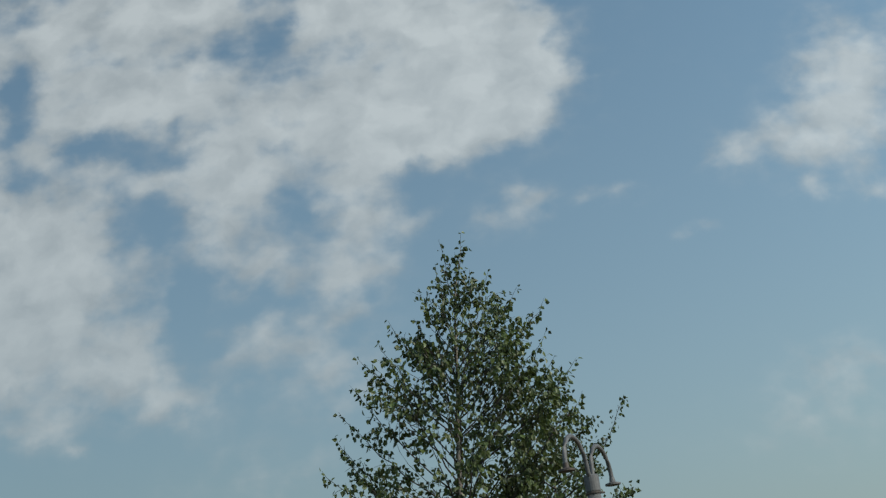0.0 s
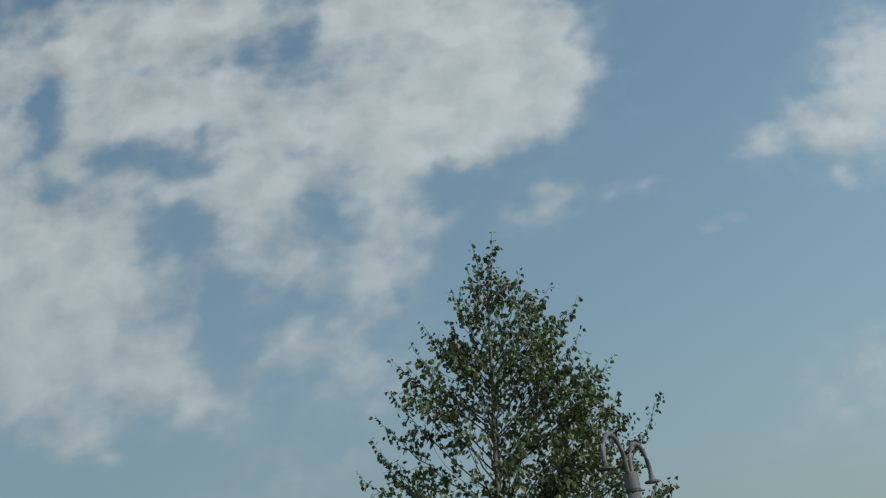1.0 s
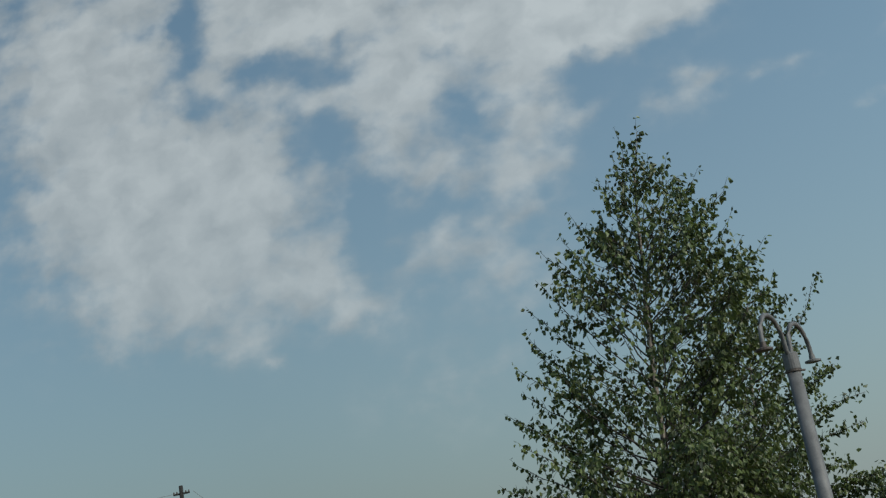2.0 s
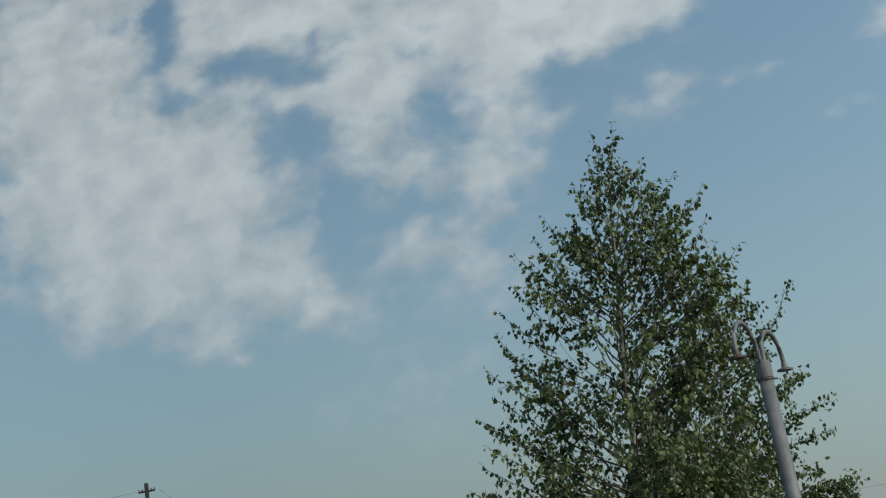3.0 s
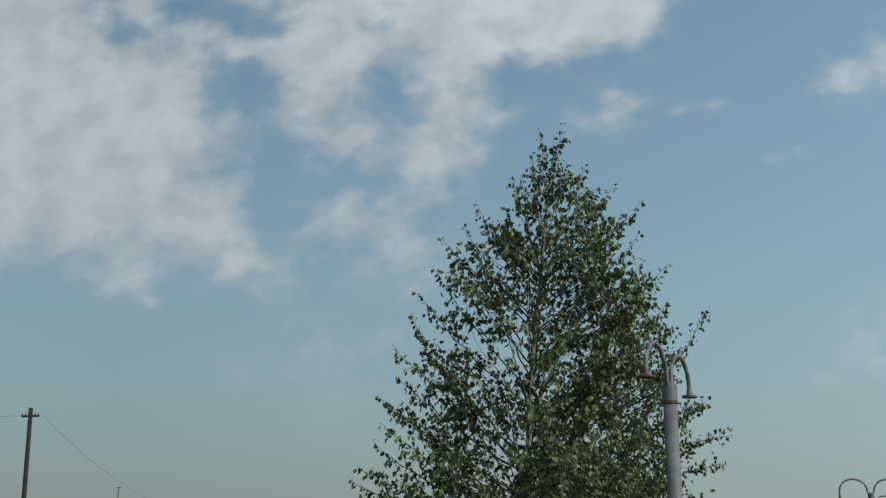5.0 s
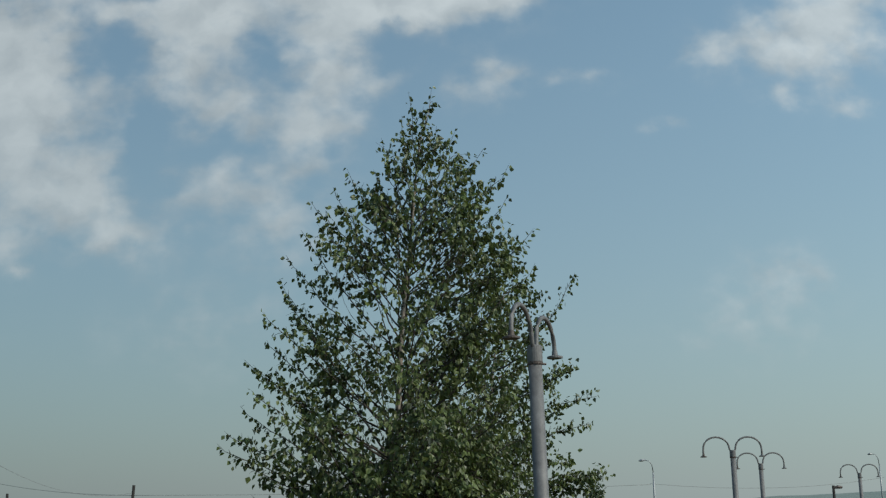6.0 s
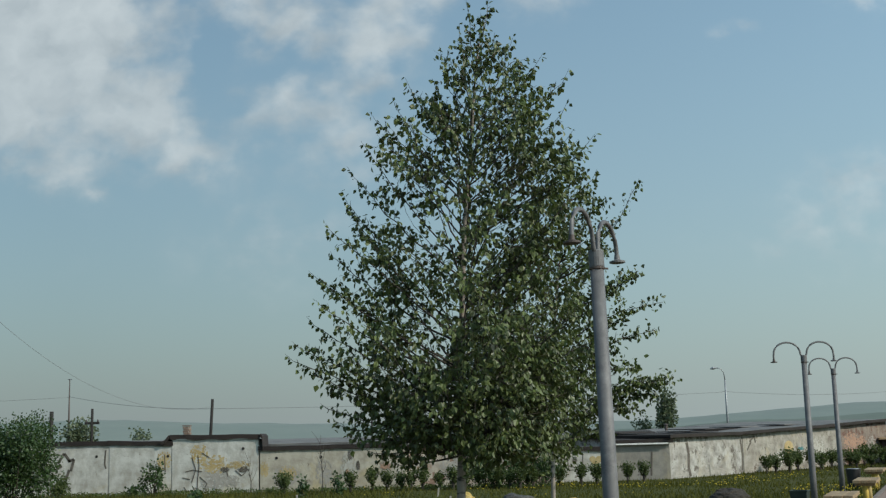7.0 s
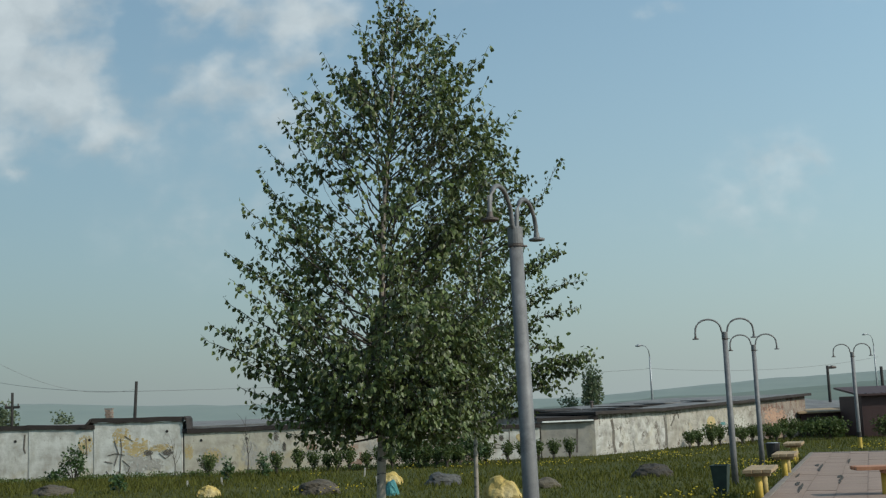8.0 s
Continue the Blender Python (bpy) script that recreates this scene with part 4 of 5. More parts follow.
for line in ([(0.42, 1.15), (0.55, 0.75), (0.42, 0.35)], [(0.62, 1.2), (0.66, 0.9), (0.62, 0.5), (0.6, 0.1)], [(0.2, 0.68), (0.45, 0.74), (0.75, 0.68)], [(0.68, 0.52), (0.92, 0.3), (0.82, 0.1)],
             [(0.12, 0.5), (0.36, 0.44)], [(0.16, 0.2), (0.3, 0.02)], [(1.55, 0.8), (1.6, 0.5)], [(1.85, 0.7), (2.05, 0.52), (2.2, 0.62)], [(0.75, 1.28), (1.0, 1.12)]):
    stroke(g3, PAINT_DARK, [(x + 0.25, z) for x, z in line], 0.026, y=-0.0155)
vent(g3, 2.35, 1.38)
vent(g2, 1.95, 1.2)
daub(g2, PAINT_OCHRE, 1.82, 1.05, 0.5, 0.62, 31.0)
stroke(g2, PAINT_DARK, [(1.84, 1.25), (1.87, 0.7)], 0.03, y=-0.012)
vent(g1, 12.3, 1.25)
stroke(g1, PAINT_DARK, [(12.6, 1.45), (12.57, 1.0), (12.62, 0.85)], 0.05, "dark_crack")
for line in ([(11.02, 1.05), (11.22, 1.38), (11.42, 1.10)], [(11.35, 1.12), (11.55, 1.18), (11.45, 0.8)], [(10.95, 0.85), (11.15, 0.98)], [(11.40, 0.85), (11.28, 0.5)]):
    stroke(g1, PAINT_DARK, line, 0.09)
for x, z in ((0.55, 1.05), (2.0, 1.05)):
    vent(g4, x, z)
for k, (x, z, w, h, mat) in enumerate(((0.15, 0.7, 0.3, 0.5, PAINT_OCHRE), (0.85, 0.45, 0.9, 0.7, PAINT_GREY), (0.9, 0.55, 0.6, 0.5, PAINT_OCHRE), (2.1, 0.55, 0.55, 0.9, PAINT_GREY), (2.9, 0.75, 0.5, 0.9, PAINT_PALE),
                                       (2.95, 1.08, 0.16, 0.35, PAINT_DARK), (3.2, 0.75, 0.12, 0.3, PAINT_DARK), (2.85, 0.55, 0.2, 0.16, PAINT_RUST), (4.1, 0.7, 0.4, 0.2, PAINT_RUST), (3.75, 0.5, 0.3, 0.2, PAINT_DARK))):
    daub(g4, mat, x, z, w, h, 50.0 + k * 2.3, y=-0.004 - 0.0012 * k)
for k, (x, z, w, h, mat) in enumerate(((0.3, 0.75, 0.6, 0.9, PAINT_PALE), (0.5, 0.62, 0.5, 0.22, PAINT_RUST), (0.2, 0.85, 0.2, 0.25, PAINT_DARK), (1.5, 0.6, 1.0, 0.9, PAINT_GREY), (2.4, 0.55, 0.9, 0.9, PAINT_GREY), (1.9, 0.8, 0.15, 0.6, PAINT_DARK))):
    daub(g5, mat, x, z, w, h, 80.0 + k * 2.3, y=-0.004 - 0.0012 * k)
# a heart and a dark figure in a frame
heart = [(1.45 + 0.22 * 0.0625 * 16 * math.sin(t) ** 3, 0.66 + 0.0125 * (13 * math.cos(t) - 5 * math.cos(2 * t) - 2 * math.cos(3 * t) - math.cos(4 * t))) for t in (2 * math.pi * k / 20 for k in range(20))]
bm = bmesh.new()
prism(bm, heart, -0.01, 0.01)
part("painted_heart", bm, PAINT_OCHRE, g6, "faded ochre painted heart")
stroke(g6, PAINT_DARK, [(0.5, 0.92), (1.02, 0.92), (1.0, 0.36), (0.52, 0.36), (0.5, 0.92)], 0.03)
daub(g6, PAINT_DARK, 0.75, 0.7, 0.16, 0.22, 5.0, y=-0.012)
stroke(g6, PAINT_DARK, [(0.55, 0.5), (0.75, 0.44), (0.98, 0.5)], 0.03)
stroke(g6, PAINT_GREY, [(1.2, 0.4), (1.45, 0.34), (1.7, 0.42)], 0.05)
daub(g6, PAINT_RUST, 1.5, 0.4, 0.26, 0.14, 9.0, y=-0.016)
part("gutter", boxed(0.05, 1.8, -0.17, -0.134, 1.14, 1.19, bevel=0.008), WHITE_STAKE, g7, "pale gutter strip")
stroke(g7, PAINT_DARK, [(1.25, 0.9), (1.2, 0.1)], 0.06, "dark_crack")
stroke(g8, PAINT_DARK, [(1.05, 1.15), (1.15, 0.8), (1.1, 0.3), (1.2, 0.0)], 0.14, "dark_crack")
stroke(g8, PAINT_DARK, [(4.55, 1.2), (4.62, 0.6), (4.56, 0.1)], 0.08, "dark_crack")
for k, (x, z, w, h, mat) in enumerate(((0.7, 0.1, 0.8, 0.3, PAINT_GREY), (2.8, 0.12, 2.2, 0.22, PAINT_GREY))):
    daub(g8, mat, x, z, w, h, 110 + k * 3.0, y=-0.004 - 0.0012 * k)
sun_disc = bmesh.new()
prism(sun_disc, [(3.35 + 0.34 * math.cos(t), 0.82 + 0.25 * math.sin(t)) for t in (2 * math.pi * k / 24 for k in range(24))], -0.012, 0.01)
part("painted_sun", sun_disc, PAINT_OCHRE, g10, "faded yellow painted sun disc")
for k, (x, z, w, h, mat) in enumerate(((4.4, 0.62, 0.9, 0.5, PAINT_GREY), (2.6, 0.4, 0.8, 0.6, PAINT_PALE), (5.6, 0.7, 1.3, 0.8, PAINT_PALE), (3.9, 0.35, 0.6, 0.6, PAINT_PALE), (4.3, 0.75, 0.5, 0.14, TEAL))):
    daub(g10, mat, x, z, w, h, 130 + k * 2.9, y=-0.004 - 0.0012 * k)
for line in ([(0.5, 1.1), (0.85, 1.3), (0.9, 1.05)], [(0.3, 0.8), (0.6, 1.1)]):
    stroke(g10, PAINT_DARK, line, 0.06, y=-0.013)
for k, (x, z, w, h, mat) in enumerate(((1.2, 0.9, 1.4, 0.8, PAINT_RUST), (2.2, 0.8, 0.9, 0.7, PAINT_RUST), (3.1, 0.7, 0.9, 0.8, PAINT_GREY), (2.0, 0.35, 1.2, 0.4, PAINT_GREY))):
    daub(g11, mat, x, z, w, h, 150 + k * 2.9, y=-0.004 - 0.0012 * k)


def chimney():
    ob = thing("chimney", pose(-11.13, 38.9, 1.76) @ Matrix.Diagonal((0.62, 0.8, 0.95, 1)), "short brick chimney on the garage roof", "chimney")
    part("core", boxed(-0.15, 0.15, -0.12, 0.12, -0.02, 0.42), MORTAR, ob, "mortar core")
    unit = mesh_of("brick", boxed(-0.072, 0.072, -0.05, 0.05, -0.03, 0.03, bevel=0.006), BRICK)
    for row in range(6):
        z = 0.035 + row * 0.07
        for y in (-0.115, 0.115):
            for k in range(3):
                x = -0.19 + 0.155 * k + (0.077 if row % 2 else 0)
                if -0.15 <= x <= 0.16:
                    b = new("brick", unit)
                    b.parent, b.location = ob, (x, y, z)
        for x in (-0.135, 0.135):
            b = new("brick", unit)
            b.parent, b.location, b.rotation_euler = ob, (x, 0, z), (0, 0, math.pi / 2)
    part("cap", boxed(-0.21, 0.21, -0.17, 0.17, 0.43, 0.47, bevel=0.01), CONCRETE, ob, "flat concrete cap")


chimney()


def roof_clutter(parent, items):
    for x, y, w, d, z, tilt in items:
        b = boxed(-w / 2, w / 2, -d / 2, d / 2, -0.015, 0.015, bevel=0.004)
        bmesh.ops.transform(b, matrix=pose(x, y, z, tilt, 0, 6), verts=b.verts)
        part("roof_sheet", b, ROOF_FELT if w > 2 else ROOF_GREY, parent, "loose patch of roof sheeting")


def vent_pipe(parent, x, y, z, h):
    part("vent_pipe", tube(bmesh.new(), [(x, y, z - 0.05), (x, y, z + h)], 0.06, 10), DARK_STEEL, parent, "stub of a vent pipe")
    part("pipe_cap", turned_at(x, y, z + h, [(0.1, 0.0), (0.1, 0.02), (0.03, 0.06)]), DARK_STEEL, parent)


def turned_at(x, y, z, profile):
    bm = turned(bmesh.new(), profile, 10)
    bmesh.ops.translate(bm, verts=bm.verts, vec=(x, y, z))
    return bm


roof_clutter(g8, ((1.2, 3.2, 2.6, 2.0, 1.58, 2), (3.6, 1.6, 2.2, 1.4, 1.53, 1), (3.0, 5.0, 1.4, 1.2, 1.60, 2)))
roof_clutter(g10, ((1.5, 2.6, 2.8, 1.6, 1.60, 1), (4.4, 3.0, 1.6, 1.4, 1.66, 1), (6.2, 2.0, 1.4, 1.2, 1.71, 1)))
vent_pipe(g8, 2.6, 5.6, 1.5, 0.2)
vent_pipe(g10, 2.2, 4.8, 1.55, 0.26)
vent_pipe(g4, 3.2, 4.2, 1.4, 0.14)


# ---------------------------------------------------------------- shed and sheet roofs at the end of the square


def shed():
    ob = thing("shed", pose(16.9, 47.0, 0, 0, 0, -8), "maroon sheet-metal shed behind the hedge", "shed")
    part("wall", boxed(0, 7.5, 0, 4.5, -0.1, 1.62), MAROON, ob)
    roof = prism(bmesh.new(), [(-0.15, 1.62), (7.7, 1.62), (7.7, 1.70), (-0.15, 1.70)], -0.2, 0.5)
    for v in roof.verts:
        if v.co.y > 0:
            v.co.y, v.co.z = 4.8, v.co.z + 0.34
    part("roof", roof, MAROON, ob, "faded maroon sheet roof")
    for k in range(24):
        x = 0.15 + k * 0.31
        part("roof_rib", prism(bmesh.new(), [(x, 1.7), (x + 0.04, 1.7), (x + 0.03, 1.73), (x + 0.01, 1.73)], -0.19, 0.4), MAROON, ob)
    for k in range(25):
        part("wall_rib", boxed(0.1 + k * 0.3, 0.13 + k * 0.3, -0.005, 0.0, 0.0, 1.6), MAROON, ob)


def low_store(x, y, w, d, h, rise, wall, roof_mat, label):
    ob = thing("storage_shed", pose(x, y, 0), label, "shed")
    part("wall", boxed(0, w, 0, d, -0.1, h), wall, ob)
    roof = prism(bmesh.new(), [(-0.15, h), (w + 0.15, h), (w + 0.15, h + 0.07), (-0.15, h + 0.07)], -0.15, d + 0.15)
    for v in roof.verts:
        if v.co.y > 0:
            v.co.z += rise
    part("roof", roof, roof_mat, ob)


shed()
low_store(15.8, 51.5, 1.9, 2.0, 0.95, 0.12, MAROON, BENCH_WOOD, "low tan-roofed store beside the maroon shed")
low_store(17.2, 57.0, 4.0, 4.0, 1.05, 0.35, PLASTER_GREY, ROOF_GREY, "low grey sheet-roofed store in the distance")
low_store(12.5, 62.0, 8.0, 5.0, 1.3, 0.3, PLASTER_GREY, ROOF_GREY, "long grey-roofed garage row in the distance")
low_store(-30, 52.0, 33.0, 6.0, 1.4, 0.22, PLASTER_GREY, ROOF_GREY, "pale-roofed garage row behind the first")

# ---------------------------------------------------------------- poles and wires


def plain_pole(x, y, h, r, label, mat=TAR_WOOD, lean=0.0, crossarm=0.0, lamp_arm=0.0):
    ob = thing("utility_pole", pose(x, y, 0, 0, lean, 0), label, "pole", "poles in the distance")
    part("shaft", tube(bmesh.new(), [(0, 0, -0.2), (0, 0, h * 0.5), (0, 0, h)], [r * 1.1, r, r * 0.9], 10), mat, ob, smooth=True)
    if crossarm:
        part("crossarm", boxed(-crossarm, crossarm, -0.06, 0.06, h - 0.95, h - 0.8, bevel=0.01), mat, ob)
        for way in (-1, 1):
            part("insulator", tube(bmesh.new(), [(way * crossarm * 0.8, 0, h - 0.8), (way * crossarm * 0.8, 0, h - 0.66)], [0.05, 0.035], 8), DARK_STEEL, ob)
    if lamp_arm:
        part("lamp_head", tube(bmesh.new(), [(0, 0, h - 0.12), (lamp_arm * 0.5, 0, h - 0.08), (lamp_arm, 0, h - 0.1)], [0.05, 0.09, 0.06], 8), DARK_STEEL, ob, "small dark lamp head")
    return ob


def street_lamp(x, y, h, way, label):
    ob = thing("street_lamp", pose(x, y, 0), label, "street lamp", "tall street lamps")
    part("mast", tube(bmesh.new(), [(0, 0, -0.2), (0, 0, h * 0.5), (0, 0, h * 0.86)], [0.085, 0.065, 0.045], 10), GALVANISED, ob, smooth=True)
    part("arm", tube(bmesh.new(), [(0, 0, h * 0.86), (way * 0.05, 0, h * 0.94), (way * 0.2, 0, h * 0.985), (way * 0.48, 0, h)], 0.028, 8), GALVANISED, ob, smooth=True)
    part("lamp_head", tube(bmesh.new(), [(way * 0.44, 0, h), (way * 0.66, 0, h - 0.02), (way * 0.82, 0, h - 0.05)], [0.045, 0.085, 0.04], 8), GALVANISED, ob, "cobra lamp head")
    return ob


plain_pole(-15.95, 60, 3.86, 0.082, "short dark timber pole behind the garages", lean=2.8)
plain_pole(-25.85, 70, 3.85, 0.085, "dark timber pole with a crossarm", crossarm=0.45)
plain_pole(-28.4, 70, 3.75, 0.13, "thick dark timber post at the bush")
plain_pole(-8.6, 70, 2.75, 0.06, "short thin dark post behind the garages")
plain_pole(19.97, 60, 3.25, 0.075, "dark timber pole with a small lamp", lamp_arm=0.45)
plain_pole(22.75, 60, 3.1, 0.08, "dark timber pole behind the shed")
street_lamp(12.62, 70, 5.2, -1, "tall galvanised street lamp in the distance")
street_lamp(33.7, 90, 6.4, -1, "tall galvanised street lamp far beyond the shed")
tall = plain_pole(-21.45, 45, 7.42, 0.095, "tall dark timber utility pole with a short crossarm", lean=-1.5)
part("crossarm", boxed(-0.36, 0.36, -0.05, 0.05, 7.05, 7.12, bevel=0.01), TAR_WOOD, tall)
for k in (-0.34, -0.2, 0.2, 0.34):
    part("insulator", tube(bmesh.new(), [(k, 0, 7.12), (k, 0, 7.2)], [0.035, 0.025], 8), DARK_STEEL, tall)
mast = thing("antenna_mast", pose(-29.25, 75, 0), "thin pale mast behind the garages", "mast")
part("shaft", tube(bmesh.new(), [(0, 0, -0.2), (0, 0, 3.0), (0, 0, 6.0)], [0.09, 0.06, 0.03], 8), DARK_STEEL, mast, smooth=True)
part("tip", tube(bmesh.new(), [(-0.15, 0, 5.98), (0.15, 0, 5.98)], 0.03, 6), GALVANISED, mast)


def wire(a, b, sag, r=0.011):
    a, b = Vector(a), Vector(b)
    pts = [a.lerp(b, k / 24) - Vector((0, 0, sag * 4 * (k / 24) * (1 - k / 24))) for k in range(25)]
    ob = new("cable", mesh_of("cable", tube(bmesh.new(), pts, r, 5), CABLE, True))
    tagged(ob, "thin dark overhead cable sagging between poles", "cable", "overhead cables")


wire((-60, 72, 4.6), (-29.25, 75, 4.8), 0.2)
wire((-29.25, 75, 4.85), (-15.9, 60, 3.35), 0.22)
wire((-15.9, 60, 3.35), (12.4, 70, 3.75), 0.15)
wire((12.4, 70, 3.8), (34, 90, 4.6), 0.5)
wire((-21.1, 45, 7.12), (-15.9, 60, 3.45), 1.4, 0.008)
wire((-21.8, 45, 7.12), (-48, 40, 7.4), 0.6, 0.009)

# ---------------------------------------------------------------- bushes, hedge, far trees
leafy("bush", pose(-14.5, 33.0, 0), "large leafy green bush beside the garage wall", "bush", "", 2.5, 2.5, 0.05, 15000, 0.078, 3, LEAF_BUSH, lumps=17)
leafy("bush", pose(-14.3, 36.2, 0), "thin scraggy bush against the whitewashed wall", "bush", "", 0.7, 0.75, 0.05, 420, 0.07, 4, LEAF_HEDGE, lumps=5)
leafy("bush", pose(-11.5, 36.4, 0), "small dark bush in front of the painted wall", "bush", "", 0.8, 1.05, 0.05, 620, 0.09, 5, LEAF_BUSH, lumps=6)
for x, y, wide, tall, seed in ((-1.05, 36.3, 1.3, 1.05, 51), (-0.1, 36.5, 1.6, 1.2, 52), (0.75, 36.7, 1.2, 1.0, 53)):
    leafy("bush", pose(x, y, 0), "dark dense bush at the foot of the garages behind the birch", "bush", "dark bushes behind the birch", wide, tall, 0.05, 1900, 0.07, seed, LEAF_BUSH, lumps=9, stem_r=0.02)
for x, y, wide, tall, seed in ((-7.96, 28.6, 0.4, 0.5, 41), (-6.0, 32.4, 0.42, 0.62, 42), (-5.2, 33.6, 0.36, 0.7, 43), (-11.9, 35.9, 0.6, 0.35, 44)):
    leafy("weed_clump", pose(x, y, 0), "upright clump of dark green weeds in the grass", "weeds", "weed clumps in the meadow", wide, tall, 0.02, 150, 0.10, seed, LEAF_BUSH, lumps=5, stem_r=0.008)
leafy("tree", pose(7.7, 60.0, 0), "dense columnar young tree behind the garages", "tree", "trees in the distance", 1.05, 3.75, 0.7, 2600, 0.14, 6, LEAF_FAR_HAZY, lumps=12, stem_r=0.06)
leafy("tree", pose(6.7, 61.0, 0), "low tree with pale haze-tinted leaves behind the garages", "tree", "trees in the distance", 1.3, 2.45, 0.5, 700, 0.14, 7, LEAF_FAR_HAZY, lumps=6)
leafy("tree", pose(-27.4, 72.0, 0), "round leafy tree behind the garages", "tree", "trees in the distance", 2.6, 3.3, 0.8, 1600, 0.2, 8, LEAF_FAR_HAZY, lumps=9, stem_r=0.08)
leafy("tree", pose(-22.6, 70.0, 0), "sparse small tree behind the garages", "tree", "trees in the distance", 1.8, 2.7, 0.8, 500, 0.16, 9, LEAF_FAR_HAZY, lumps=5, stem_r=0.05)


def sapling(x, y, h, seed, label):
    r = random.Random(seed)
    ob = thing("sapling", pose(x, y, 0), label, "sapling", "bare saplings")
    bm = bmesh.new()
    line = [Vector((0.04 * math.sin(k), 0, h * k / 6 - (0.1 if k == 0 else 0))) for k in range(7)]
    tube(bm, line, [0.02 * (1 - k / 8) for k in range(7)], 6)
    part("stem", bm, TWIG, ob)
    for k in range(7):
        p = line[2 + k % 4]
        e = p + Vector((r.uniform(-0.3, 0.3), r.uniform(-0.2, 0.2), r.uniform(0.25, 0.6)))
        part("twig", tube(bmesh.new(), [p, p.lerp(e, 0.5) + Vector((0.03, 0, 0)), e], [0.009, 0.006, 0.003], 4), TWIG, ob)


sapling(-6.05, 35.9, 1.75, 1, "leafless sapling in front of the cream wall")
sapling(-8.45, 36.6, 1.0, 3, "thin bare sapling at the garage corner")

hedge_shrub = leafy("hedge_shrub", pose(-5.1, 35.5, 0), "trimmed goblet-shaped hedge shrub on a thin stem", "shrub", "hedge shrubs along the garages", 0.56, 0.64, 0.16, 700, 0.058, 21, LEAF_HEDGE, lumps=7, stem_r=0.014, flare=0.75)
wide_shrub = leafy("hedge_shrub", pose(0.3, 36.3, 0), "broad trimmed hedge shrub", "shrub", "hedge shrubs along the garages", 0.74, 0.64, 0.12, 950, 0.06, 22, LEAF_HEDGE, lumps=9, stem_r=0.016, flare=0.5)
rnd = random.Random(5)
for k in range(13):
    x = -4.5 + k * 0.42 + rnd.uniform(-0.08, 0.08)
    copy_thing(hedge_shrub, pose(x, 35.6 + rnd.uniform(-0.2, 0.5), 0, 0, 0, rnd.uniform(0, 360)) @ Matrix.Diagonal((1, 1, rnd.uniform(0.8, 1.15), 1)))
for x, y, wide in ((-0.6, 36.0, 1), (1.3, 37.0, 1), (2.0, 37.2, 0), (2.5, 37.3, 1), (3.0, 37.4, 0), (3.5, 37.6, 0), (4.1, 38.4, 0), (-7.2, 35.8, 1), (-13.0, 32.5, 0)):
    copy_thing(wide_shrub if wide else hedge_shrub, pose(x, y, 0, 0, 0, rnd.uniform(0, 360)))
for k in range(19):
    d = 1.3 + k * 0.78 + rnd.uniform(-0.2, 0.2)
    if d < 3.9:
        continue
    x, y = along_c(d)
    copy_thing(wide_shrub if k % 3 == 0 else hedge_shrub, pose(x + 0.75, y - 0.9, 0, 0, 0, rnd.uniform(0, 360)) @ Matrix.Diagonal((1.15, 1.15, rnd.uniform(0.95, 1.3), 1)))
box_hedge = leafy("hedge", pose(15.2, 46.1, 0), "trimmed green box hedge in front of the shed", "hedge", "box hedges", 2.3, 0.82, 0.10, 1900, 0.09, 31, LEAF_HEDGE, lumps=12, depth=0.7)
for x, y, high in ((13.05, 45.9, 0.85), (13.75, 46.4, 0.7)):
    copy_thing(hedge_shrub, pose(x, y, 0, 0, 0, 40 * x) @ Matrix.Diagonal((1.0, 1.0, high, 1)))
copy_thing(box_hedge, pose(17.6, 45.6, 0, 0, 0, 170))
copy_thing(box_hedge, pose(19.8, 45.3, 0, 0, 0, 10))

# ---------------------------------------------------------------- stones, tyre, mound, stakes


def boulder(x, y, w, d, h, mat, label, seed, category="boulder", name="boulder"):
    bm = bmesh.new()
    bmesh.ops.create_icosphere(bm, subdivisions=4, radius=1)
    for v in bm.verts:
        p = v.co.copy()
        f = 1 + 0.22 * noise.noise(p * 1.1 + Vector((seed, 0, 0))) + 0.10 * noise.noise(p * 2.7 + Vector((0, seed, 0))) + 0.04 * noise.noise(p * 7 + Vector((0, 0, seed)))
        cut = noise.cell(p * 1.3 + Vector((seed, seed, 0)))
        v.co = Vector((p.x * w / 2, p.y * d / 2, p.z * h)) * f * (0.95 + 0.08 * cut)
        if v.co.z < -0.1:
            v.co.z = -0.1
    ob = new(name, mesh_of(name, bm, mat))
    ob.location = (x, y, 0)
    tagged(ob, label, category, "stones in the meadow")


boulder(-9.78, 29.3, 1.1, 0.9, 0.22, STONE, "flat grey boulder in the grass", 1)
boulder(-5.27, 26.1, 0.55, 0.5, 0.24, YELLOW_STONE, "yellow painted stone in the grass", 2)
boulder(-2.76, 25.7, 0.95, 0.8, 0.30, STONE, "grey lichen-flecked boulder in the grass", 3)
boulder(-1.30, 28.0, 0.55, 0.5, 0.26, YELLOW_STONE, "yellow painted stone behind the birch trunk", 4)
boulder(-1.12, 24.0, 0.30, 0.3, 0.28, TEAL, "teal painted stone behind the birch trunk", 5)
boulder(1.05, 21.9, 0.70, 0.6, 0.40, YELLOW_STONE, "large yellow painted stone beside the lamp", 6)
boulder(2.05, 24.4, 0.75, 0.6, 0.22, SOIL, "brown earthy stone in the grass", 7)
boulder(4.8, 27.3, 0.95, 0.9, 0.24, EARTH, "dark mound of bare earth in the meadow", 8, "mound", "earth_mound")


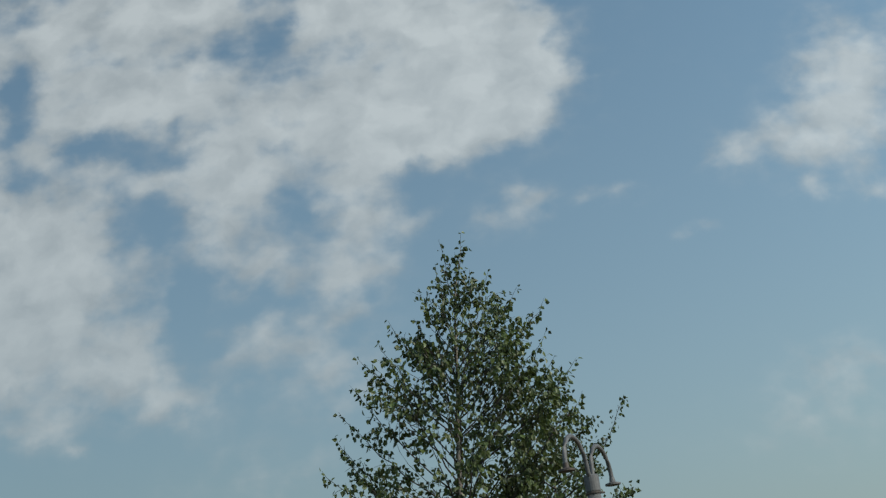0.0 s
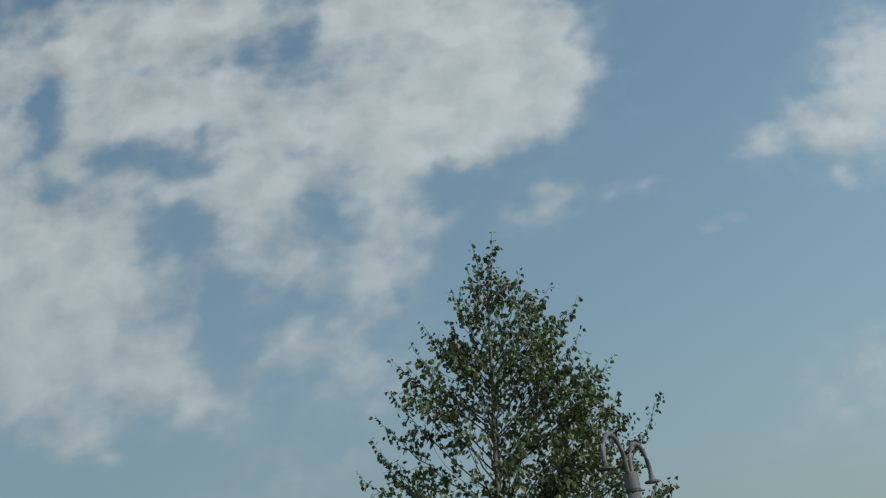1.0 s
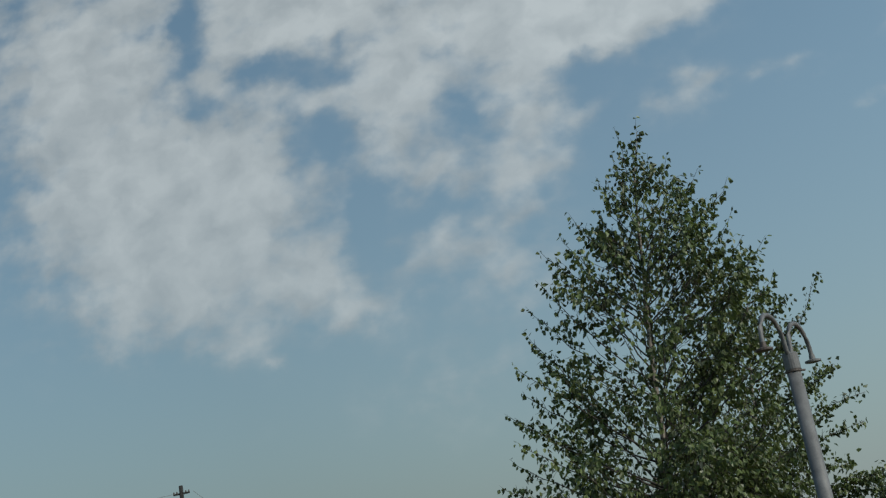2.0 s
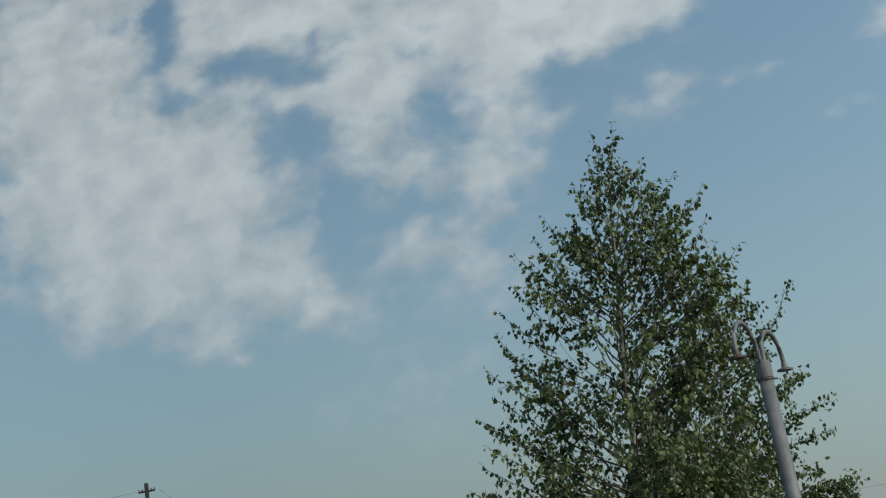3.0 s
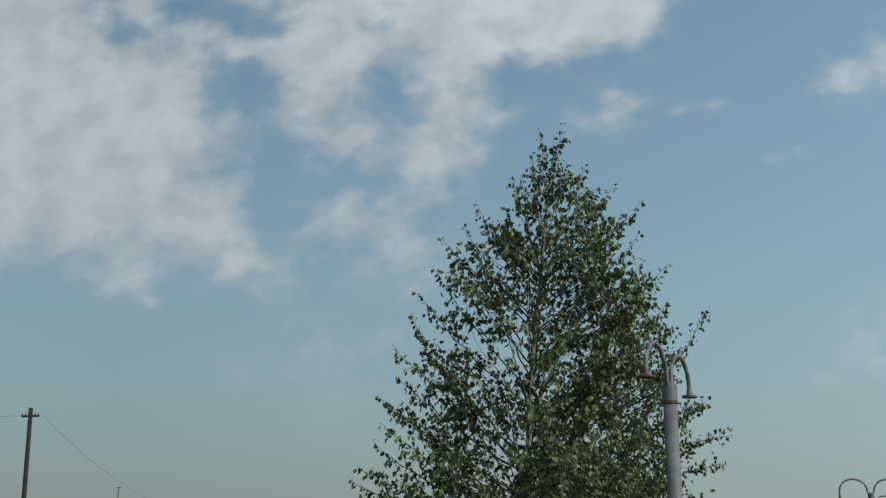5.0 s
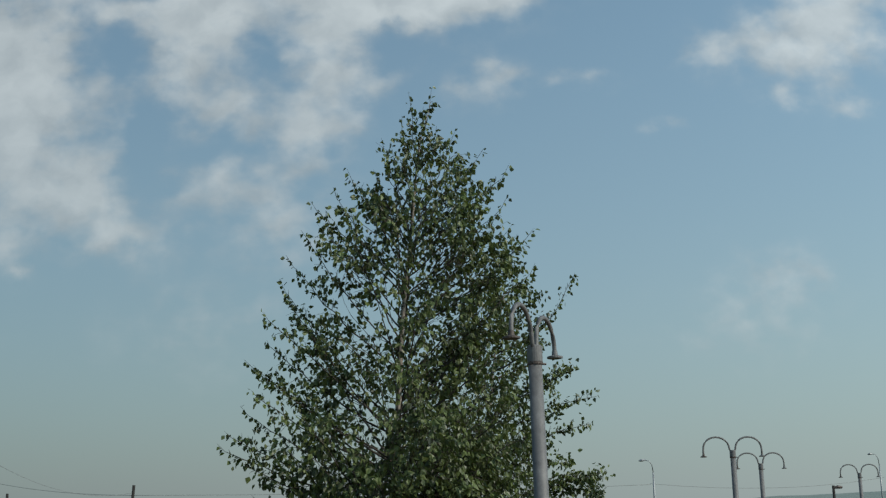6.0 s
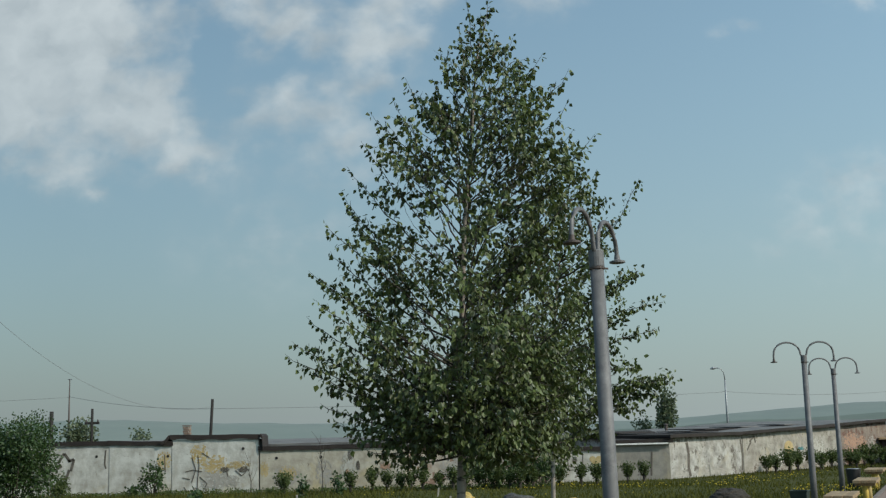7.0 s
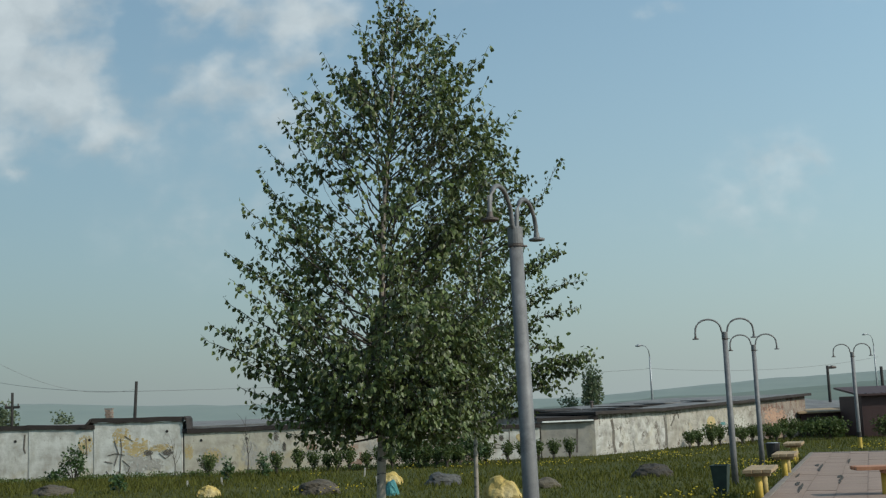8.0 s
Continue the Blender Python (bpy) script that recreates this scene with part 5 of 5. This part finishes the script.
boulder(-0.08, 27.3, 0.9, 0.6, 0.25, TYRE, "smooth blue-grey painted stone in the grass", 9)


def stake(x, y, h, lean):
    ob = new("stake", mesh_of("stake", boxed(-0.022, 0.022, -0.02, 0.02, -0.1, h, bevel=0.006), MORTAR))
    ob.matrix_basis = pose(x, y, 0, 0, lean, 0)
    tagged(ob, "short whitewashed wooden stake in the grass", "stake", "whitewashed stakes")


for x, y, h, lean in ((-2.19, 31.8, 0.22, 6), (-5.9, 31, 0.16, -3), (-6.7, 30.5, 0.13, 2), (4.0, 38.6, 0.35, 8), (6.6, 40.6, 0.4, -4), (11.9, 46.4, 0.35, 5), (-1.6, 27.7, 0.2, -8)):
    stake(x, y, h, lean)

# ---------------------------------------------------------------- benches and bins
EDGE_WAY = Vector((5.38, 14.66, 0)).normalized()
EDGE_TURN = math.degrees(math.atan2(EDGE_WAY.y, EDGE_WAY.x))


def bench(x, y, turn, board_mat, label, length=1.45, inset=0.18):
    ob = thing("bench", pose(x, y, 0, 0, 0, turn), label, "bench", "benches round the square")
    for k in range(3):
        y0 = -0.23 + k * 0.155
        b = boxed(-0.02 * k, length - 0.015 * (k % 2), y0, y0 + 0.145, 0.43, 0.49, bevel=0.008)
        part("seat_board", b, board_mat, ob)
    for px in (inset, length - 0.25):
        part("cross_bar", boxed(px - 0.05, px + 0.05, -0.2, 0.2, 0.375, 0.427, bevel=0.006), board_mat, ob)
        part("leg", tube(bmesh.new(), [(px, 0, -0.1), (px, 0, 0.2), (px, 0, 0.375)], [0.068, 0.062, 0.064], 14), YELLOW_PAINT, ob, "thick yellow painted log leg", smooth=True)
    return ob


b1 = bench(5.05, 19.05, EDGE_TURN, BENCH_WOOD, "weathered board bench on yellow log legs beside the square")
copy_thing(b1, pose(6.95, 24.1, 0, 0, 0, EDGE_TURN))
copy_thing(b1, pose(8.85, 29.8, 0, 0, 0, EDGE_TURN))
bench(6.60, 18.95, -12, RED_WOOD, "reddish board bench on yellow log legs on the paving", 1.7, 0.46)


def bin_of(x, y, h, r0, r1, mat, label, square):
    ob = thing("litter_bin", pose(x, y, 0, 0, 0, 20), label, "litter bin", "litter bins")
    sides = 4 if square else 20
    out = turned(bmesh.new(), [(r0, 0.02), (r1, h)], sides)
    bmesh.ops.delete(out, geom=[f for f in out.faces if f.normal.z > 0.5 or all(v.co.z > h - 0.01 for v in f.verts)], context="FACES")
    body = part("body", out, mat, ob)
    solid = body.modifiers.new("thickness", "SOLIDIFY")
    solid.thickness = 0.012
    rim = bmesh.new()
    pts = [(r1 * 1.02 * math.cos(a), r1 * 1.02 * math.sin(a), h) for a in (2 * math.pi * k / sides for k in range(sides + 1))]
    tube(rim, pts, 0.012, 6)
    part("rim", rim, mat, ob)
    part("foot", boxed(-r0 * 0.6, r0 * 0.6, -r0 * 0.6, r0 * 0.6, -0.05, 0.03), mat, ob)
    return ob


bin_of(4.92, 21.0, 0.48, 0.15, 0.21, BIN_GREEN, "dark green tapered metal litter bin", True)
bin_of(8.75, 31.2, 0.46, 0.15, 0.19, BIN_BLACK, "black litter bin with a pale liner", False)
liner = new("bin_liner", mesh_of("bin_liner", turned(bmesh.new(), [(0.15, 0.40), (0.165, 0.455), (0.14, 0.48), (0.05, 0.46)], 14), GALVANISED))
liner.location = (8.75, 31.2, 0)
tagged(liner, "pale plastic bag in the black litter bin", "bag")

# ---------------------------------------------------------------- square, grass and flowers


def square():
    ob = thing("paving_square", pose(5.35, 19.4, 0, 0, 0, EDGE_TURN), "pink-grey paved square with worn slabs", "pavement", kind="structure")
    part("paving_bed", boxed(-24, 15.6, -26, 0.0, -0.15, 0.029), JOINT, ob, "sandy bed under the slabs")
    part("kerb", boxed(-24, 15.75, 0.004, 0.12, -0.15, 0.045, bevel=0.012), CONCRETE, ob, "low concrete kerb")
    part("kerb", boxed(15.61, 15.75, -26, -0.003, -0.15, 0.045, bevel=0.012), CONCRETE, ob, "low concrete kerb")
    slab = bmesh.new()
    box(slab, 0.0015, 0.9985, -0.4985, -0.0015, 0.0, 0.036)
    for v in slab.verts:
        if v.co.z > 0.03:
            v.co.x += 0.003 if v.co.x < 0.5 else -0.003
            v.co.y += 0.003 if v.co.y < -0.25 else -0.003
    unit = mesh_of("paving_slab", slab, SLAB)
    r = random.Random(9)
    rest_v, rest_f = [], []
    quad = [(0.006, -0.494), (0.994, -0.494), (0.994, -0.006), (0.006, -0.006)]
    for i in range(-23, 16):
        for j in range(0, 50):
            x = i + (0.5 if j % 2 else 0) - 0.45
            if x > 14.55 or r.random() < 0.012:
                continue
            y, z = -j * 0.5, r.uniform(-0.004, 0.004)
            if i >= -1 and j < 18:
                p = new("paving_slab", unit)
                p.parent, p.location = ob, (x, y, z)
            else:
                k = len(rest_v)
                rest_v += [(x + a, y + b, zz) for zz in (0.0, 0.036 + z) for a, b in quad]
                rest_f += [(k + 4, k + 5, k + 6, k + 7)] + [(k + a, k + (a + 1) % 4, k + 4 + (a + 1) % 4, k + 4 + a) for a in range(4)]
    tagged(raw("paving_slabs_beyond", rest_v, rest_f, SLAB, ob), "further slabs of the square", kind="stuff")


square()


def puddle_of_soil(x, y, w, d, seed):
    bm = bmesh.new()
    pts = []
    for k in range(18):
        a = 2 * math.pi * k / 18
        q = 1 + 0.4 * noise.noise((math.cos(a) * 2.4 + seed, math.sin(a) * 2.4, seed))
        pts.append((math.cos(a) * w / 2 * q, math.sin(a) * d * 0.28 * q + d * 0.5 * noise.noise((math.cos(a) * 1.5 + seed, 3, 0))))
    top = [bm.verts.new((a, b, 0.047)) for a, b in pts]
    low = [bm.verts.new((a * 1.05, b * 1.05, 0.03)) for a, b in pts]
    bm.faces.new(top)
    for k in range(18):
        bm.faces.new((low[k], low[(k + 1) % 18], top[(k + 1) % 18], top[k]))
    ob = new("soil_patch", mesh_of("soil_patch", bm, EARTH))
    ob.matrix_basis = pose(x, y, 0, 0, 0, EDGE_TURN)
    tagged(ob, "dark patch of soil on the worn paving", "soil", "soil patches on the paving")


for k, (x, y, w, d) in enumerate(((6.3, 20.9, 2.0, 0.10), (7.6, 22.6, 2.2, 0.08), (8.5, 26.6, 2.8, 0.10), (10.0, 29.0, 2.2, 0.09), (7.25, 24.2, 1.2, 0.06), (6.55, 21.9, 0.9, 0.12), (7.85, 23.4, 0.8, 0.14), (8.75, 27.6, 0.9, 0.15))):
    puddle_of_soil(x, y, w, d, 3.0 + k * 1.9)


def on_square(x, y):
    d = Vector((x - 5.35, y - 19.4, 0))
    a = d.dot(EDGE_WAY)
    b = d.dot(Vector((-EDGE_WAY.y, EDGE_WAY.x, 0)))
    return b < 0.2 and -24 < a < 15.8


def sward():
    r = random.Random(77)
    verts, faces = [], []
    for _ in range(90000):
        y = 13 + 42 * r.random() ** 1.15
        x = (r.random() - 0.5) * 2 * (0.46 * y + 1.5)
        if on_square(x, y) or (x < 1 and y > 37.3) or (y > 39.4 and x < 5.2) or (x > 5 and (y - 39.7) > (x - 5.2) * 1.12):
            continue
        tall = 0.028 + 0.06 * max(0.0, noise.noise((x * 0.4, y * 0.4, 3))) + 0.05 * r.random()
        if x < -3 and y > 30:
            tall *= 1.9
        a = r.uniform(0, math.pi)
        w = 0.013 + 0.012 * r.random()
        lean = Vector((r.uniform(-0.9, 0.9), r.uniform(-0.9, 0.9), 0)) * tall
        k = len(verts)
        verts += [(x - math.cos(a) * w, y - math.sin(a) * w, -0.05), (x + math.cos(a) * w, y + math.sin(a) * w, -0.05), (x + lean.x, y + lean.y, tall)]
        faces.append((k, k + 1, k + 2))
    tagged(raw("meadow_grass", verts, faces, GRASS_BLADE), "short uneven meadow grass", "grass", kind="stuff")


def dandelions():
    r = random.Random(78)
    verts, faces = [], []
    for _ in range(9000):
        y = 19 + 26 * r.random()
        x = r.uniform(-5, 17)
        patch = noise.noise((x * 0.35, y * 0.25, 9)) + 0.4 * noise.noise((x * 1.1, y * 0.8, 4))
        if x > 2.6 and y < 34:
            patch += 0.16
        if patch < 0.24 + 0.2 * r.random() or on_square(x, y) or (x < 5.2 and y > 37) or (x > 5 and (y - 38.6) > (x - 5.2) * 1.12):
            continue
        z, s = r.uniform(0.06, 0.15), r.uniform(0.016, 0.026)
        k = len(verts)
        verts += [(x, y, z + 0.012)] + [(x + s * math.cos(a), y + s * math.sin(a), z) for a in (2 * math.pi * j / 7 for j in range(7))] + [(x, y, z - 0.02)]
        faces += [(k, k + 1 + j, k + 1 + (j + 1) % 7) for j in range(7)] + [(k + 8, k + 1 + (j + 1) % 7, k + 1 + j) for j in range(7)]
    tagged(raw("dandelion_flowers", verts, faces, FLOWER), "scattered yellow dandelion heads in the meadow", "flowers", kind="stuff")


def weeds():
    """Taller broad-leaved weeds along the foot of the wall."""
    r = random.Random(79)
    verts, faces = [], []
    for k in range(260):
        x = r.uniform(-15, 1.0)
        y = 36.9 - 1.6 * r.random() ** 2
        h = r.uniform(0.04, 0.15)
        for _ in range(26):
            p = Vector((x + r.gauss(0, 0.12), y + r.gauss(0, 0.1), h * r.random()))
            d = Vector((r.gauss(0, 1), r.gauss(0, 1), r.uniform(0, 1.2))).normalized()
            sd = d.cross(Vector((r.gauss(0, 1), r.gauss(0, 1), r.gauss(0, 1)))).normalized()
            b, sz = len(verts), r.uniform(0.045, 0.09)
            verts += [tuple(p), tuple(p + d * sz * 0.5 + sd * sz * 0.25), tuple(p + d * sz), tuple(p + d * sz * 0.5 - sd * sz * 0.25)]
            faces.append((b, b + 1, b + 2, b + 3))
    tagged(raw("wall_weeds", verts, faces, LEAF_HEDGE), "tangled green weeds at the foot of the garages", "weeds", kind="stuff")


sward()
dandelions()
weeds()
